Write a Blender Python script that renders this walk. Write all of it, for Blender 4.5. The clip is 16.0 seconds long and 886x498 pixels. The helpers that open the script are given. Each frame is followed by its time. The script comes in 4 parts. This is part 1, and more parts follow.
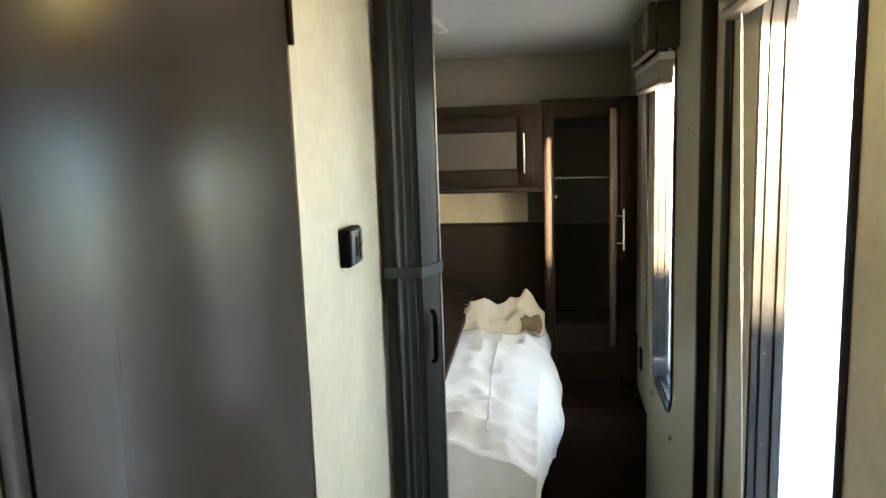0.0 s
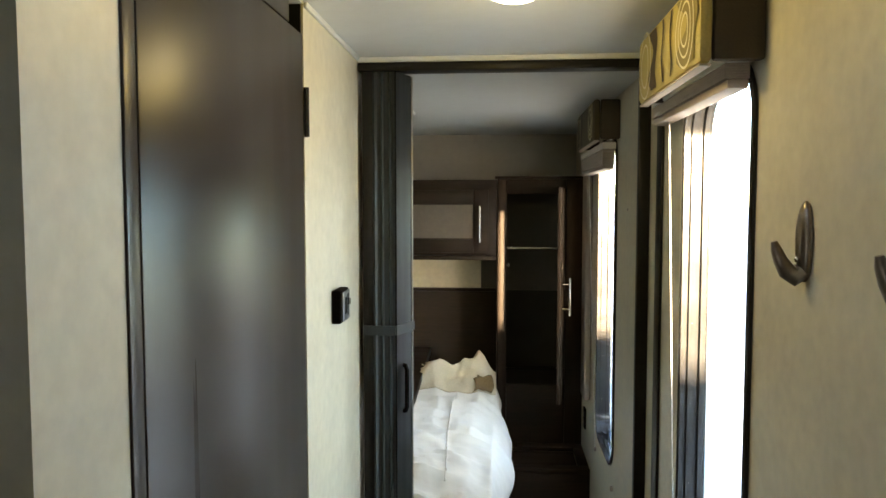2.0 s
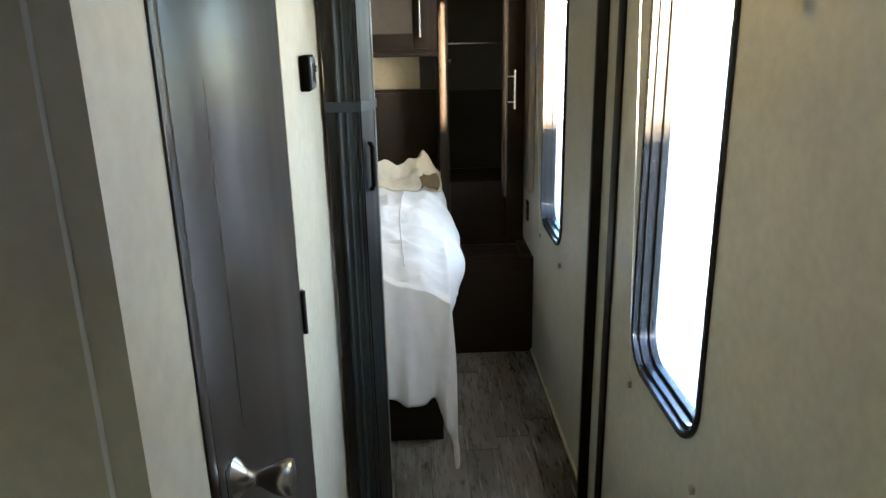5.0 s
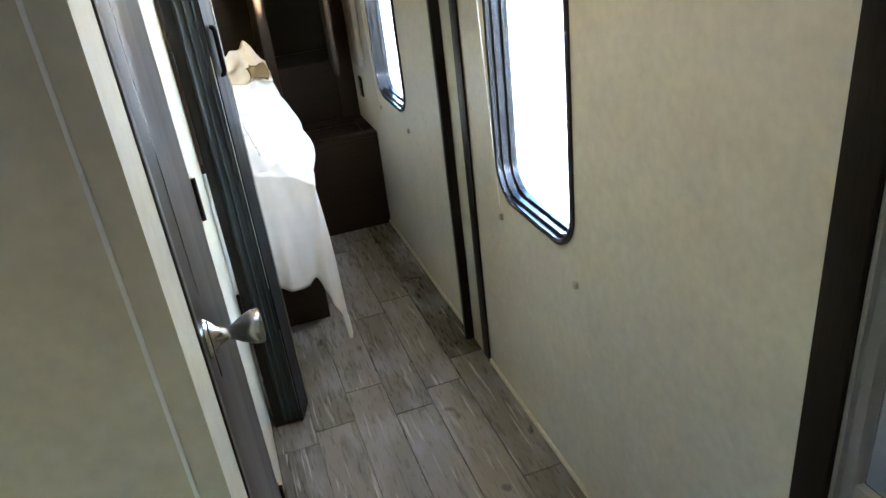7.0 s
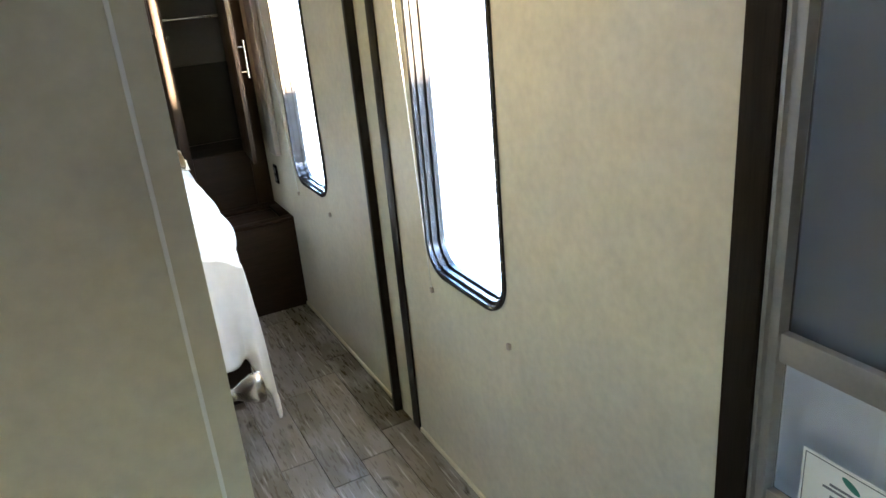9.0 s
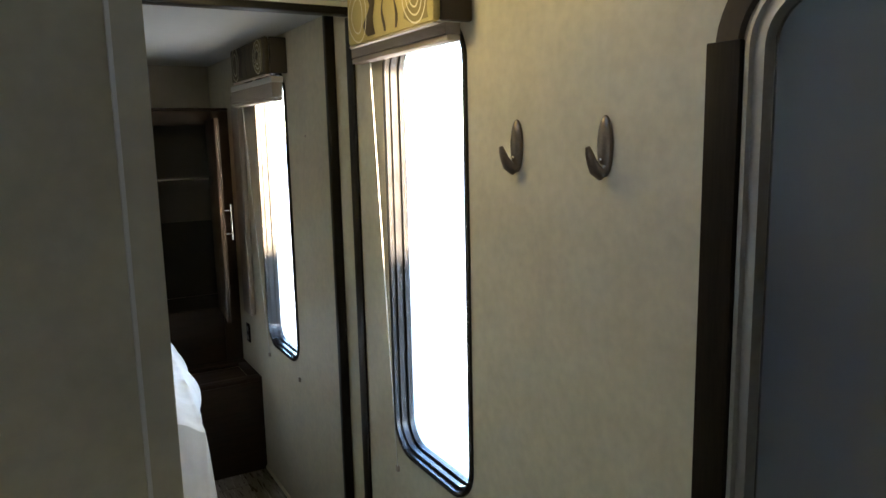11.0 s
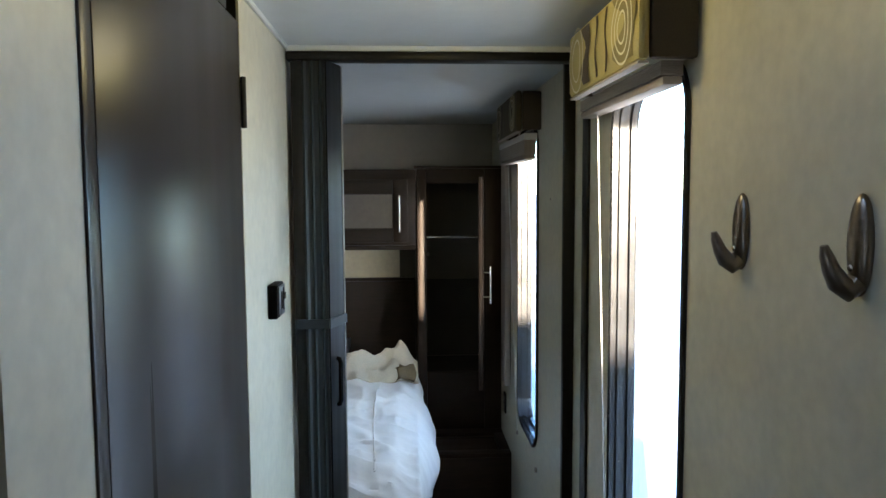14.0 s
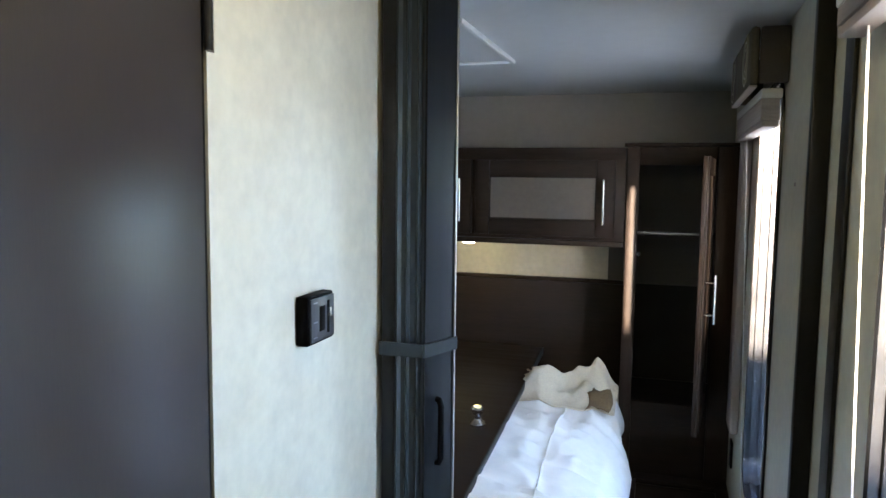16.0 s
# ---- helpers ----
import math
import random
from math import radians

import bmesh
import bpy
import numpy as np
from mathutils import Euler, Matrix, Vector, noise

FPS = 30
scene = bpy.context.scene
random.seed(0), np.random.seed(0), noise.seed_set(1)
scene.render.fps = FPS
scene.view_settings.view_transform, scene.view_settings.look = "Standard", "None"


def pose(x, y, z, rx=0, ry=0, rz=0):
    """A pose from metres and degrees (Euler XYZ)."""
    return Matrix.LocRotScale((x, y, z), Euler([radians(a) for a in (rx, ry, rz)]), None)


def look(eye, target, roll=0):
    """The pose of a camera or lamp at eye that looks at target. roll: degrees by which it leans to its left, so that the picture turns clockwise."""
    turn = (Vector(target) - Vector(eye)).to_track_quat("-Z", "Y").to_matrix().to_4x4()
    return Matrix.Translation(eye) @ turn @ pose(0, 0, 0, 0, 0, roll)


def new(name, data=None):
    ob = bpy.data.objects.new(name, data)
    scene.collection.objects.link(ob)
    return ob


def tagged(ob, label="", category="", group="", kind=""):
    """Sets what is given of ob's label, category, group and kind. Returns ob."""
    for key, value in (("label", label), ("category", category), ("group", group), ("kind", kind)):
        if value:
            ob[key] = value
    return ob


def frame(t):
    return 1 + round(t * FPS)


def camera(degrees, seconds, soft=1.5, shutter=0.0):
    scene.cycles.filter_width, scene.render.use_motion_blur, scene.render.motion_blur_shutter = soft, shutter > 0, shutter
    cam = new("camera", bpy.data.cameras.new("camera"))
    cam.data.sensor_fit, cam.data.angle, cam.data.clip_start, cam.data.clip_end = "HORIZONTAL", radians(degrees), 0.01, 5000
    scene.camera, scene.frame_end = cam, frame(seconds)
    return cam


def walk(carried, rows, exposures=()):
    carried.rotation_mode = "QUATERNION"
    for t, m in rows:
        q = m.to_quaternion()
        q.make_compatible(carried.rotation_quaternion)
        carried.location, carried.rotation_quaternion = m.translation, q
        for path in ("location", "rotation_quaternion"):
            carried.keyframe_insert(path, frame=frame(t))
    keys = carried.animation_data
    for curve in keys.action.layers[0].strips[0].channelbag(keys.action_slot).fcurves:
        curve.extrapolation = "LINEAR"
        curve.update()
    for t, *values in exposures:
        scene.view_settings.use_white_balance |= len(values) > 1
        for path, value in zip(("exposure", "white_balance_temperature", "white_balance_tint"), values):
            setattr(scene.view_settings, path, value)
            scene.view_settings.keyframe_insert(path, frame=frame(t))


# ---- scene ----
cam = camera(63.4, 16.0)

PATH = [
    (0, (-0.358, -1.691, 1.593), (-0.669, 0.262, 1.293), -1.9),
    (0.5, (-0.395, -1.806, 1.6), (-0.622, 0.159, 1.303), -1.6),
    (1, (-0.395, -1.879, 1.616), (-0.572, 0.098, 1.365), -1.1),
    (1.5, (-0.399, -1.909, 1.62), (-0.577, 0.075, 1.446), -0.7),
    (2, (-0.397, -1.918, 1.619), (-0.554, 0.072, 1.495), -0.0),
    (2.5, (-0.387, -1.926, 1.624), (-0.545, 0.065, 1.53), 0.4),
    (3, (-0.376, -1.931, 1.614), (-0.567, 0.058, 1.526), 1.0),
    (3.5, (-0.401, -1.921, 1.584), (-0.62, 0.061, 1.425), 1.5),
    (4, (-0.44, -1.919, 1.544), (-0.621, 0.052, 1.259), 0.8),
    (4.5, (-0.475, -1.933, 1.517), (-0.528, 0.012, 1.054), 0.1),
    (4.7, (-0.491, -1.934, 1.504), (-0.495, -0.003, 0.982), -0.3),
    (6.8, (-0.647, -2.025, 1.463), (-0.211, -0.278, 0.592), -7.0),
    (7, (-0.662, -2.031, 1.456), (-0.173, -0.313, 0.556), -7.0),
    (7.5, (-0.705, -2.044, 1.451), (-0.108, -0.391, 0.497), -7.1),
    (8, (-0.76, -2.067, 1.464), (-0.081, -0.435, 0.528), -6.7),
    (8.5, (-0.809, -2.102, 1.488), (-0.067, -0.451, 0.639), -6.0),
    (9, (-0.831, -2.131, 1.512), (-0.009, -0.456, 0.792), -5.2),
    (9.2, (-0.83, -2.138, 1.515), (0.018, -0.456, 0.843), -4.8),
    (11.3, (-0.853, -2.157, 1.612), (0.104, -0.421, 1.349), -1.0),
    (11.5, (-0.844, -2.157, 1.621), (0.102, -0.41, 1.391), -0.9),
    (12, (-0.81, -2.171, 1.63), (0.089, -0.39, 1.483), -1.5),
    (12.5, (-0.755, -2.167, 1.639), (0.038, -0.332, 1.57), -1.6),
    (13, (-0.626, -2.124, 1.63), (-0.059, -0.207, 1.56), -1.3),
    (13.5, (-0.544, -2.075, 1.629), (-0.219, -0.105, 1.506), -0.5),
    (14, (-0.466, -1.921, 1.627), (-0.36, 0.07, 1.469), -0.3),
    (14.5, (-0.41, -1.735, 1.615), (-0.443, 0.258, 1.457), 0.9),
    (15, (-0.332, -1.589, 1.595), (-0.525, 0.39, 1.385), -0.4),
    (15.5, (-0.268, -1.403, 1.606), (-0.627, 0.557, 1.426), -1.3),
    (16, (-0.257, -1.326, 1.602), (-0.849, 0.575, 1.412), 0.7),
]
EXPOSURES = [(0, 5.4, 8600, 12), (3, 5.25, 8600, 11), (4.7, 5.4, 7700, 14), (6.8, 6.25, 7600, 16), (9.2, 6.6, 7600, 16), (11.3, 5.1, 7700, 14), (12.5, 4.7, 7300, 12), (13.5, 4.7, 6700, 11), (14.5, 5.05, 6300, 13), (15, 5.1, 6300, 14), (15.5, 5.03, 6200, 15), (16, 5.3, 6200, 16)]
walk(cam, [(t, look(eye, target, roll)) for t, eye, target, roll in PATH], EXPOSURES)

# ---- world, sun, lamps ----
SUN_WAY = Vector((-0.200, 1.0, -0.115)).normalized()
world = bpy.data.worlds.new("world")
scene.world = world
world.use_nodes = True
wn = world.node_tree.nodes
sky = wn.new("ShaderNodeTexSky")
sky.sky_type = "NISHITA"
sky.sun_disc = False
sky.air_density, sky.dust_density, sky.ozone_density = 0.7, 0.2, 2.5
sky.sun_elevation = math.asin(-SUN_WAY.z)
sky.sun_rotation = math.atan2(-SUN_WAY.x, -SUN_WAY.y)
wn["Background"].inputs["Strength"].default_value = 0.15
world.node_tree.links.new(sky.outputs[0], wn["Background"].inputs["Color"])


def lamp(name, kind, energy, colour, m, **extra):
    data = bpy.data.lights.new(name, kind)
    data.energy, data.color = energy, colour
    if kind == "AREA":
        data.shape = extra.get("shape", "RECTANGLE")
        data.size, data.size_y = extra.get("size", 0.3), extra.get("size_y", 0.3)
    elif kind == "SUN":
        data.angle = radians(0.5)
    else:
        data.shadow_soft_size = extra.get("size", 0.03)
    ob = new(name, data)
    ob.matrix_world = m
    return ob


lamp("sun", "SUN", 1.45, (1.0, 0.84, 0.62), look((0, 0, 20), Vector((0, 0, 20)) + SUN_WAY))
# added warm fill from the living area, out of view
lamp("living_warm_fill", "AREA", 0.056, (1.0, 0.84, 0.50), look((-2.47, -3.8, 1.10), (-1, -3.8, 1.10)), size=0.58, size_y=0.48)
DAY = (0.86, 0.94, 1.0)
lamp("corridor_window_daylight", "AREA", 0.048, DAY, look((0.052, -0.5515, 1.25), (-1, -0.5515, 1.15)), size=0.36, size_y=1.06)
lamp("bedroom_window_daylight", "AREA", 0.065, DAY, look((0.052, 0.764, 1.25), (-1, 0.764, 1.15)), size=0.36, size_y=1.06)
WARM = (1.0, 0.80, 0.22)
lamp("ceiling_lamp_light", "POINT", 0.092, WARM, pose(-0.375, -0.745, 1.964), size=0.04)
lamp("puck_light", "POINT", 0.017, WARM, pose(-1.07, 1.66, 1.318), size=0.03)


# ---- materials ----
def material(name, colour, rough=0.5, metal=0.0, vary=0.08, scale=6.0, fine=80.0, bump=0.05, stretch=(1, 1, 1), coat=0.0, random_tone=0.0, tint=None, spec=0.5):
    """A surface with variation at two scales; stretch elongates the grain."""
    mt = bpy.data.materials.new(name)
    mt.use_nodes = True
    n, ln = mt.node_tree.nodes, mt.node_tree.links
    bs = n["Principled BSDF"]
    co = n.new("ShaderNodeTexCoord")
    mp = n.new("ShaderNodeMapping")
    mp.inputs["Scale"].default_value = stretch
    ln.new(co.outputs["Object"], mp.inputs["Vector"])
    big, small = n.new("ShaderNodeTexNoise"), n.new("ShaderNodeTexNoise")
    for tex, sc, det in ((big, scale, 4), (small, fine, 3)):
        tex.inputs["Scale"].default_value, tex.inputs["Detail"].default_value = sc, det
        ln.new(mp.outputs[0], tex.inputs["Vector"])
    add = n.new("ShaderNodeMath")
    add.operation = "ADD"
    ln.new(big.outputs["Fac"], add.inputs[0])
    ln.new(small.outputs["Fac"], add.inputs[1])
    last = add.outputs[0]
    if random_tone:
        info = n.new("ShaderNodeObjectInfo")
        ma = n.new("ShaderNodeMath")
        ma.operation = "MULTIPLY_ADD"
        ma.inputs[1].default_value = random_tone
        ln.new(info.outputs["Random"], ma.inputs[0])
        ln.new(last, ma.inputs[2])
        sh = n.new("ShaderNodeVectorMath")
        sh.operation = "ADD"
        sc3 = n.new("ShaderNodeVectorMath")
        sc3.operation = "SCALE"
        sc3.inputs["Scale"].default_value = 37.0
        ln.new(info.outputs["Random"], sc3.inputs[0])
        ln.new(co.outputs["Object"], sh.inputs[0])
        ln.new(sc3.outputs[0], sh.inputs[1])
        ln.new(sh.outputs[0], mp.inputs["Vector"])
        sub = n.new("ShaderNodeMath")
        sub.operation = "SUBTRACT"
        sub.inputs[1].default_value = random_tone / 2
        ln.new(ma.outputs[0], sub.inputs[0])
        last = sub.outputs[0]
    ramp = n.new("ShaderNodeMapRange")
    ramp.inputs["From Min"].default_value, ramp.inputs["From Max"].default_value = 0.6, 1.4
    ln.new(last, ramp.inputs["Value"])
    mix = n.new("ShaderNodeMix")
    mix.data_type = "RGBA"
    hi = tint or colour
    mix.inputs["A"].default_value = (*[c * (1 - vary) for c in colour], 1)
    mix.inputs["B"].default_value = (*[min(1, c * (1 + vary)) for c in hi], 1)
    ln.new(ramp.outputs[0], mix.inputs["Factor"])
    ln.new(mix.outputs["Result"], bs.inputs["Base Color"])
    bs.inputs["Metallic"].default_value = metal
    bs.inputs["Specular IOR Level"].default_value = spec
    rr = n.new("ShaderNodeMapRange")
    rr.inputs["From Min"].default_value, rr.inputs["From Max"].default_value = 0.3, 0.7
    rr.inputs["To Min"].default_value, rr.inputs["To Max"].default_value = max(0.03, rough * 0.88), min(1, rough * 1.12)
    ln.new(big.outputs["Fac"], rr.inputs["Value"])
    ln.new(rr.outputs[0], bs.inputs["Roughness"])
    if coat:
        bs.inputs["Coat Weight"].default_value, bs.inputs["Coat Roughness"].default_value = coat, 0.25
    if bump:
        bp = n.new("ShaderNodeBump")
        bp.inputs["Strength"].default_value, bp.inputs["Distance"].default_value = bump, 0.002
        ln.new(small.outputs["Fac"], bp.inputs["Height"])
        ln.new(bp.outputs[0], bs.inputs["Normal"])
    return mt


def plank_material():
    """Weathered vinyl plank: blotches, long pale scratches and a few knots, shifted from plank to plank."""
    mt = bpy.data.materials.new("weathered grey brown plank")
    mt.use_nodes = True
    n, ln = mt.node_tree.nodes, mt.node_tree.links
    bs = n["Principled BSDF"]
    co, info = n.new("ShaderNodeTexCoord"), n.new("ShaderNodeObjectInfo")
    far, shift = n.new("ShaderNodeVectorMath"), n.new("ShaderNodeVectorMath")
    far.operation, shift.operation = "SCALE", "ADD"
    far.inputs["Scale"].default_value = 37.0
    ln.new(info.outputs["Random"], far.inputs[0])
    ln.new(co.outputs["Object"], shift.inputs[0])
    ln.new(far.outputs[0], shift.inputs[1])

    def grain(stretch, scale, detail, lo, hi):
        mp, tex, rg = n.new("ShaderNodeMapping"), n.new("ShaderNodeTexNoise"), n.new("ShaderNodeMapRange")
        mp.inputs["Scale"].default_value = stretch
        tex.inputs["Scale"].default_value, tex.inputs["Detail"].default_value = scale, detail
        rg.inputs["From Min"].default_value, rg.inputs["From Max"].default_value = lo, hi
        ln.new(shift.outputs[0], mp.inputs["Vector"])
        ln.new(mp.outputs[0], tex.inputs["Vector"])
        ln.new(tex.outputs["Fac"], rg.inputs["Value"])
        return rg.outputs[0]

    def blend(a, b, fac, amount=1.0):
        mx = n.new("ShaderNodeMix")
        mx.data_type = "RGBA"
        for key, v in (("A", a), ("B", b)):
            if isinstance(v, tuple):
                mx.inputs[key].default_value = (*v, 1)
            else:
                ln.new(v, mx.inputs[key])
        ma = n.new("ShaderNodeMath")
        ma.operation = "MULTIPLY"
        ma.inputs[1].default_value = amount
        ln.new(fac, ma.inputs[0])
        ln.new(ma.outputs[0], mx.inputs["Factor"])
        return mx.outputs["Result"]

    tone = blend((0.070, 0.058, 0.034), (0.225, 0.205, 0.175), info.outputs["Random"])
    col = blend(tone, (0.32, 0.325, 0.33), grain((2.6, 0.9, 1), 4.5, 4, 0.46, 0.74), 0.70)
    col = blend(col, (0.085, 0.072, 0.055), grain((5, 0.8, 1), 5.0, 3, 0.54, 0.74), 0.8)
    col = blend(col, (0.44, 0.43, 0.41), grain((26, 1.1, 1), 4.0, 2, 0.63, 0.71), 0.75)
    col = blend(col, (0.060, 0.050, 0.040), grain((1.6, 1.0, 1), 11.0, 1, 0.71, 0.78), 0.85)
    ln.new(col, bs.inputs["Base Color"])
    rg = n.new("ShaderNodeMapRange")
    rg.inputs["To Min"].default_value, rg.inputs["To Max"].default_value = 0.24, 0.36
    fine = grain((14, 1.5, 1), 9.0, 4, 0.3, 0.7)
    ln.new(fine, rg.inputs["Value"])
    ln.new(rg.outputs[0], bs.inputs["Roughness"])
    bp = n.new("ShaderNodeBump")
    bp.inputs["Strength"].default_value, bp.inputs["Distance"].default_value = 0.10, 0.002
    ln.new(fine, bp.inputs["Height"])
    ln.new(bp.outputs[0], bs.inputs["Normal"])
    return mt


def glowing(name, colour, strength):
    mt = bpy.data.materials.new(name)
    mt.use_nodes = True
    bs = mt.node_tree.nodes["Principled BSDF"]
    bs.inputs["Base Color"].default_value = (0.9, 0.88, 0.8, 1)
    bs.inputs["Emission Color"].default_value, bs.inputs["Emission Strength"].default_value = (*colour, 1), strength
    return mt


def glassy(name, colour, rough=0.0, ior=1.45):
    mt = bpy.data.materials.new(name)
    mt.use_nodes = True
    bs = mt.node_tree.nodes["Principled BSDF"]
    bs.inputs["Base Color"].default_value = (*colour, 1)
    bs.inputs["Roughness"].default_value, bs.inputs["Transmission Weight"].default_value, bs.inputs["IOR"].default_value = rough, 1.0, ior
    return mt


M_WALL = material("cream vinyl wallboard", (0.57, 0.53, 0.42), 0.44, vary=0.12, scale=9, fine=42, bump=0.10, stretch=(1, 1, 1))
M_BACK = material("taupe vinyl wallboard", (0.40, 0.375, 0.345), 0.6, vary=0.06, scale=3, fine=40, bump=0.05)
M_CEIL = material("white ceiling panel", (0.64, 0.66, 0.66), 0.40, vary=0.04, scale=5, fine=22, bump=0.55)
M_WOOD = material("dark espresso woodgrain", (0.030, 0.019, 0.013), 0.50, spec=0.2, vary=0.35, scale=9, fine=60, bump=0.05, stretch=(6, 6, 0.35))
M_WOODX = material("dark espresso woodgrain level", (0.024, 0.0145, 0.0095), 0.50, spec=0.2, vary=0.35, scale=9, fine=60, bump=0.05, stretch=(0.35, 6, 6))
M_DOOR = material("charcoal woodgrain door skin", (0.038, 0.031, 0.027), 0.31, vary=0.10, scale=1.2, fine=90, bump=0.0, stretch=(8, 8, 0.3), spec=0.24)
M_BLACK = material("black moulding", (0.009, 0.008, 0.007), 0.40, spec=0.25, vary=0.2, bump=0.02)
M_DARKWOOD = material("dark brown trim board", (0.015, 0.0115, 0.009), 0.55, spec=0.1, vary=0.35, scale=8, fine=50, stretch=(6, 6, 0.4))
M_FOLD = material("charcoal accordion vinyl", (0.020, 0.026, 0.028), 0.46, spec=0.3, vary=0.15, scale=12, fine=120, bump=0.04, stretch=(4, 4, 0.3))
M_TAUPE = material("taupe cabinet inset panel", (0.115, 0.095, 0.078), 0.5, vary=0.12, scale=14, fine=60, bump=0.06)
M_PLANK = plank_material()
# joint colour, also used as painted darkness in unlit recesses
M_SUB = material("dark plank joint and unlit recess", (0.02, 0.018, 0.016), 0.8)
M_SHEET = material("white cotton dust cover", (0.85, 0.83, 0.79), 0.85, vary=0.05, scale=5, fine=26, bump=0.6)
M_PILLOW = material("cream cloth with warm shade in its tone", (0.62, 0.54, 0.40), 0.9, vary=0.12, scale=9, fine=160, bump=0.12)
M_UMBER = material("umber brown crease shadow", (0.17, 0.115, 0.055), 0.9, vary=0.25, scale=14, fine=160, bump=0.12)
M_STEEL = material("brushed nickel", (0.62, 0.60, 0.57), 0.25, metal=1.0, vary=0.06, scale=20, fine=200, bump=0.01)
M_PEWTER = material("antique pewter", (0.26, 0.22, 0.19), 0.33, metal=1.0, vary=0.15, scale=30, fine=200, bump=0.02)
M_ALU = material("satin aluminium", (0.42, 0.41, 0.39), 0.36, metal=0.8, vary=0.08, scale=20, fine=120, bump=0.01)
M_FRAME = material("black anodised window frame", (0.020, 0.021, 0.023), 0.22, metal=0.2, vary=0.15, scale=20, fine=120, bump=0.0)
M_PLASTIC = material("black plastic", (0.0035, 0.0035, 0.0035), 0.5, spec=0.03, vary=0.2, scale=30, bump=0.01)
M_GREYP = material("grey plastic", (0.10, 0.105, 0.11), 0.4, vary=0.1)
M_OUTDOOR = material("pale grey moulded door", (0.62, 0.64, 0.67), 0.5, vary=0.05, scale=4, bump=0.03)
# taupe darkened to carry shade
M_DIMTAUPE = material("taupe with shade in the tone", (0.085, 0.076, 0.066), 0.6, vary=0.10, scale=4, bump=0.03)
M_ARCH = material("brown arch moulding", (0.060, 0.047, 0.034), 0.6, vary=0.15, scale=12, bump=0.04, spec=0.2)
M_LEAD = material("black vinyl lead post", (0.009, 0.010, 0.011), 0.45, spec=0.12, vary=0.15, scale=12, fine=120, bump=0.02, stretch=(4, 4, 0.3))
M_CONTROL = material("dark grey moulded plastic", (0.030, 0.032, 0.035), 0.33, vary=0.12, scale=30, bump=0.01)
M_OUTDOOR.node_tree.nodes["Principled BSDF"].inputs["Transmission Weight"].default_value = 0.10
M_PAPER = material("white card", (0.8, 0.8, 0.78), 0.6, vary=0.02, bump=0.0)
M_INK = material("grey ink", (0.16, 0.17, 0.19), 0.7, vary=0.05, bump=0.0)
M_GREEN = material("teal green ink", (0.03, 0.22, 0.17), 0.7, vary=0.05, bump=0.0)
M_RED = material("dark red ink", (0.3, 0.02, 0.04), 0.7, vary=0.05, bump=0.0)
M_GOLD = material("gold brocade", (0.42, 0.35, 0.15), 0.75, vary=0.14, scale=16, fine=260, bump=0.2)
M_OLIVE = material("olive brocade", (0.20, 0.165, 0.07), 0.75, vary=0.18, scale=16, fine=260, bump=0.2)
M_DUSK = material("brocade darkened for low light", (0.095, 0.080, 0.050), 0.8, vary=0.2, scale=14, fine=260, bump=0.2)
M_CREAM = material("cream embroidery", (0.66, 0.62, 0.48), 0.8, vary=0.08, fine=260, bump=0.1)
M_BROWNCLOTH = material("dark brown brocade", (0.060, 0.045, 0.032), 0.75, vary=0.2, scale=14, fine=260, bump=0.2)
M_SHADE = material("taupe pleated shade cloth", (0.42, 0.36, 0.32), 0.8, vary=0.06, fine=200, bump=0.1)
M_WHITEP = material("white plastic", (0.75, 0.75, 0.73), 0.4, vary=0.03, bump=0.0)
M_GROUND = material("pale gravel lot", (0.60, 0.56, 0.50), 0.9, vary=0.15, scale=0.4, fine=12, bump=0.3)
M_LAMP = glowing("lit lamp diffuser", (1.0, 0.93, 0.72), 0.5)
M_GLASS = glassy("window glass", (0.95, 0.97, 0.97))
M_CLEAR = glassy("clear plastic", (0.9, 0.92, 0.92), 0.05)
M_SCREEN = glassy("smoked insect screen", (0.38, 0.38, 0.37), 0.12, 1.05)
M_SKYDOME = glassy("translucent vent dome", (0.5, 0.5, 0.49), 0.5)


# ---- mesh helpers ----
def box(bm, x0, x1, y0, y1, z0, z1, bevel=0.0):
    r = bmesh.ops.create_cube(bm, size=1.0, matrix=Matrix.LocRotScale(((x0 + x1) / 2, (y0 + y1) / 2, (z0 + z1) / 2), None, (abs(x1 - x0), abs(y1 - y0), abs(z1 - z0))))
    if bevel:
        es = list({e for v in r["verts"] for e in v.link_edges})
        bmesh.ops.bevel(bm, geom=es, offset=bevel, segments=2, profile=0.5, affect="EDGES")
    return bm


def boxed(x0, x1, y0, y1, z0, z1, bevel=0.0):
    return box(bmesh.new(), x0, x1, y0, y1, z0, z1, bevel)


def rod(bm, a, b, r0, r1=None, seg=14):
    a, b = Vector(a), Vector(b)
    d = b - a
    m = Matrix.Translation((a + b) / 2) @ d.to_track_quat("Z", "Y").to_matrix().to_4x4()
    bmesh.ops.create_cone(bm, cap_ends=True, segments=seg, radius1=r0, radius2=r0 if r1 is None else r1, depth=d.length, matrix=m)
    return bm


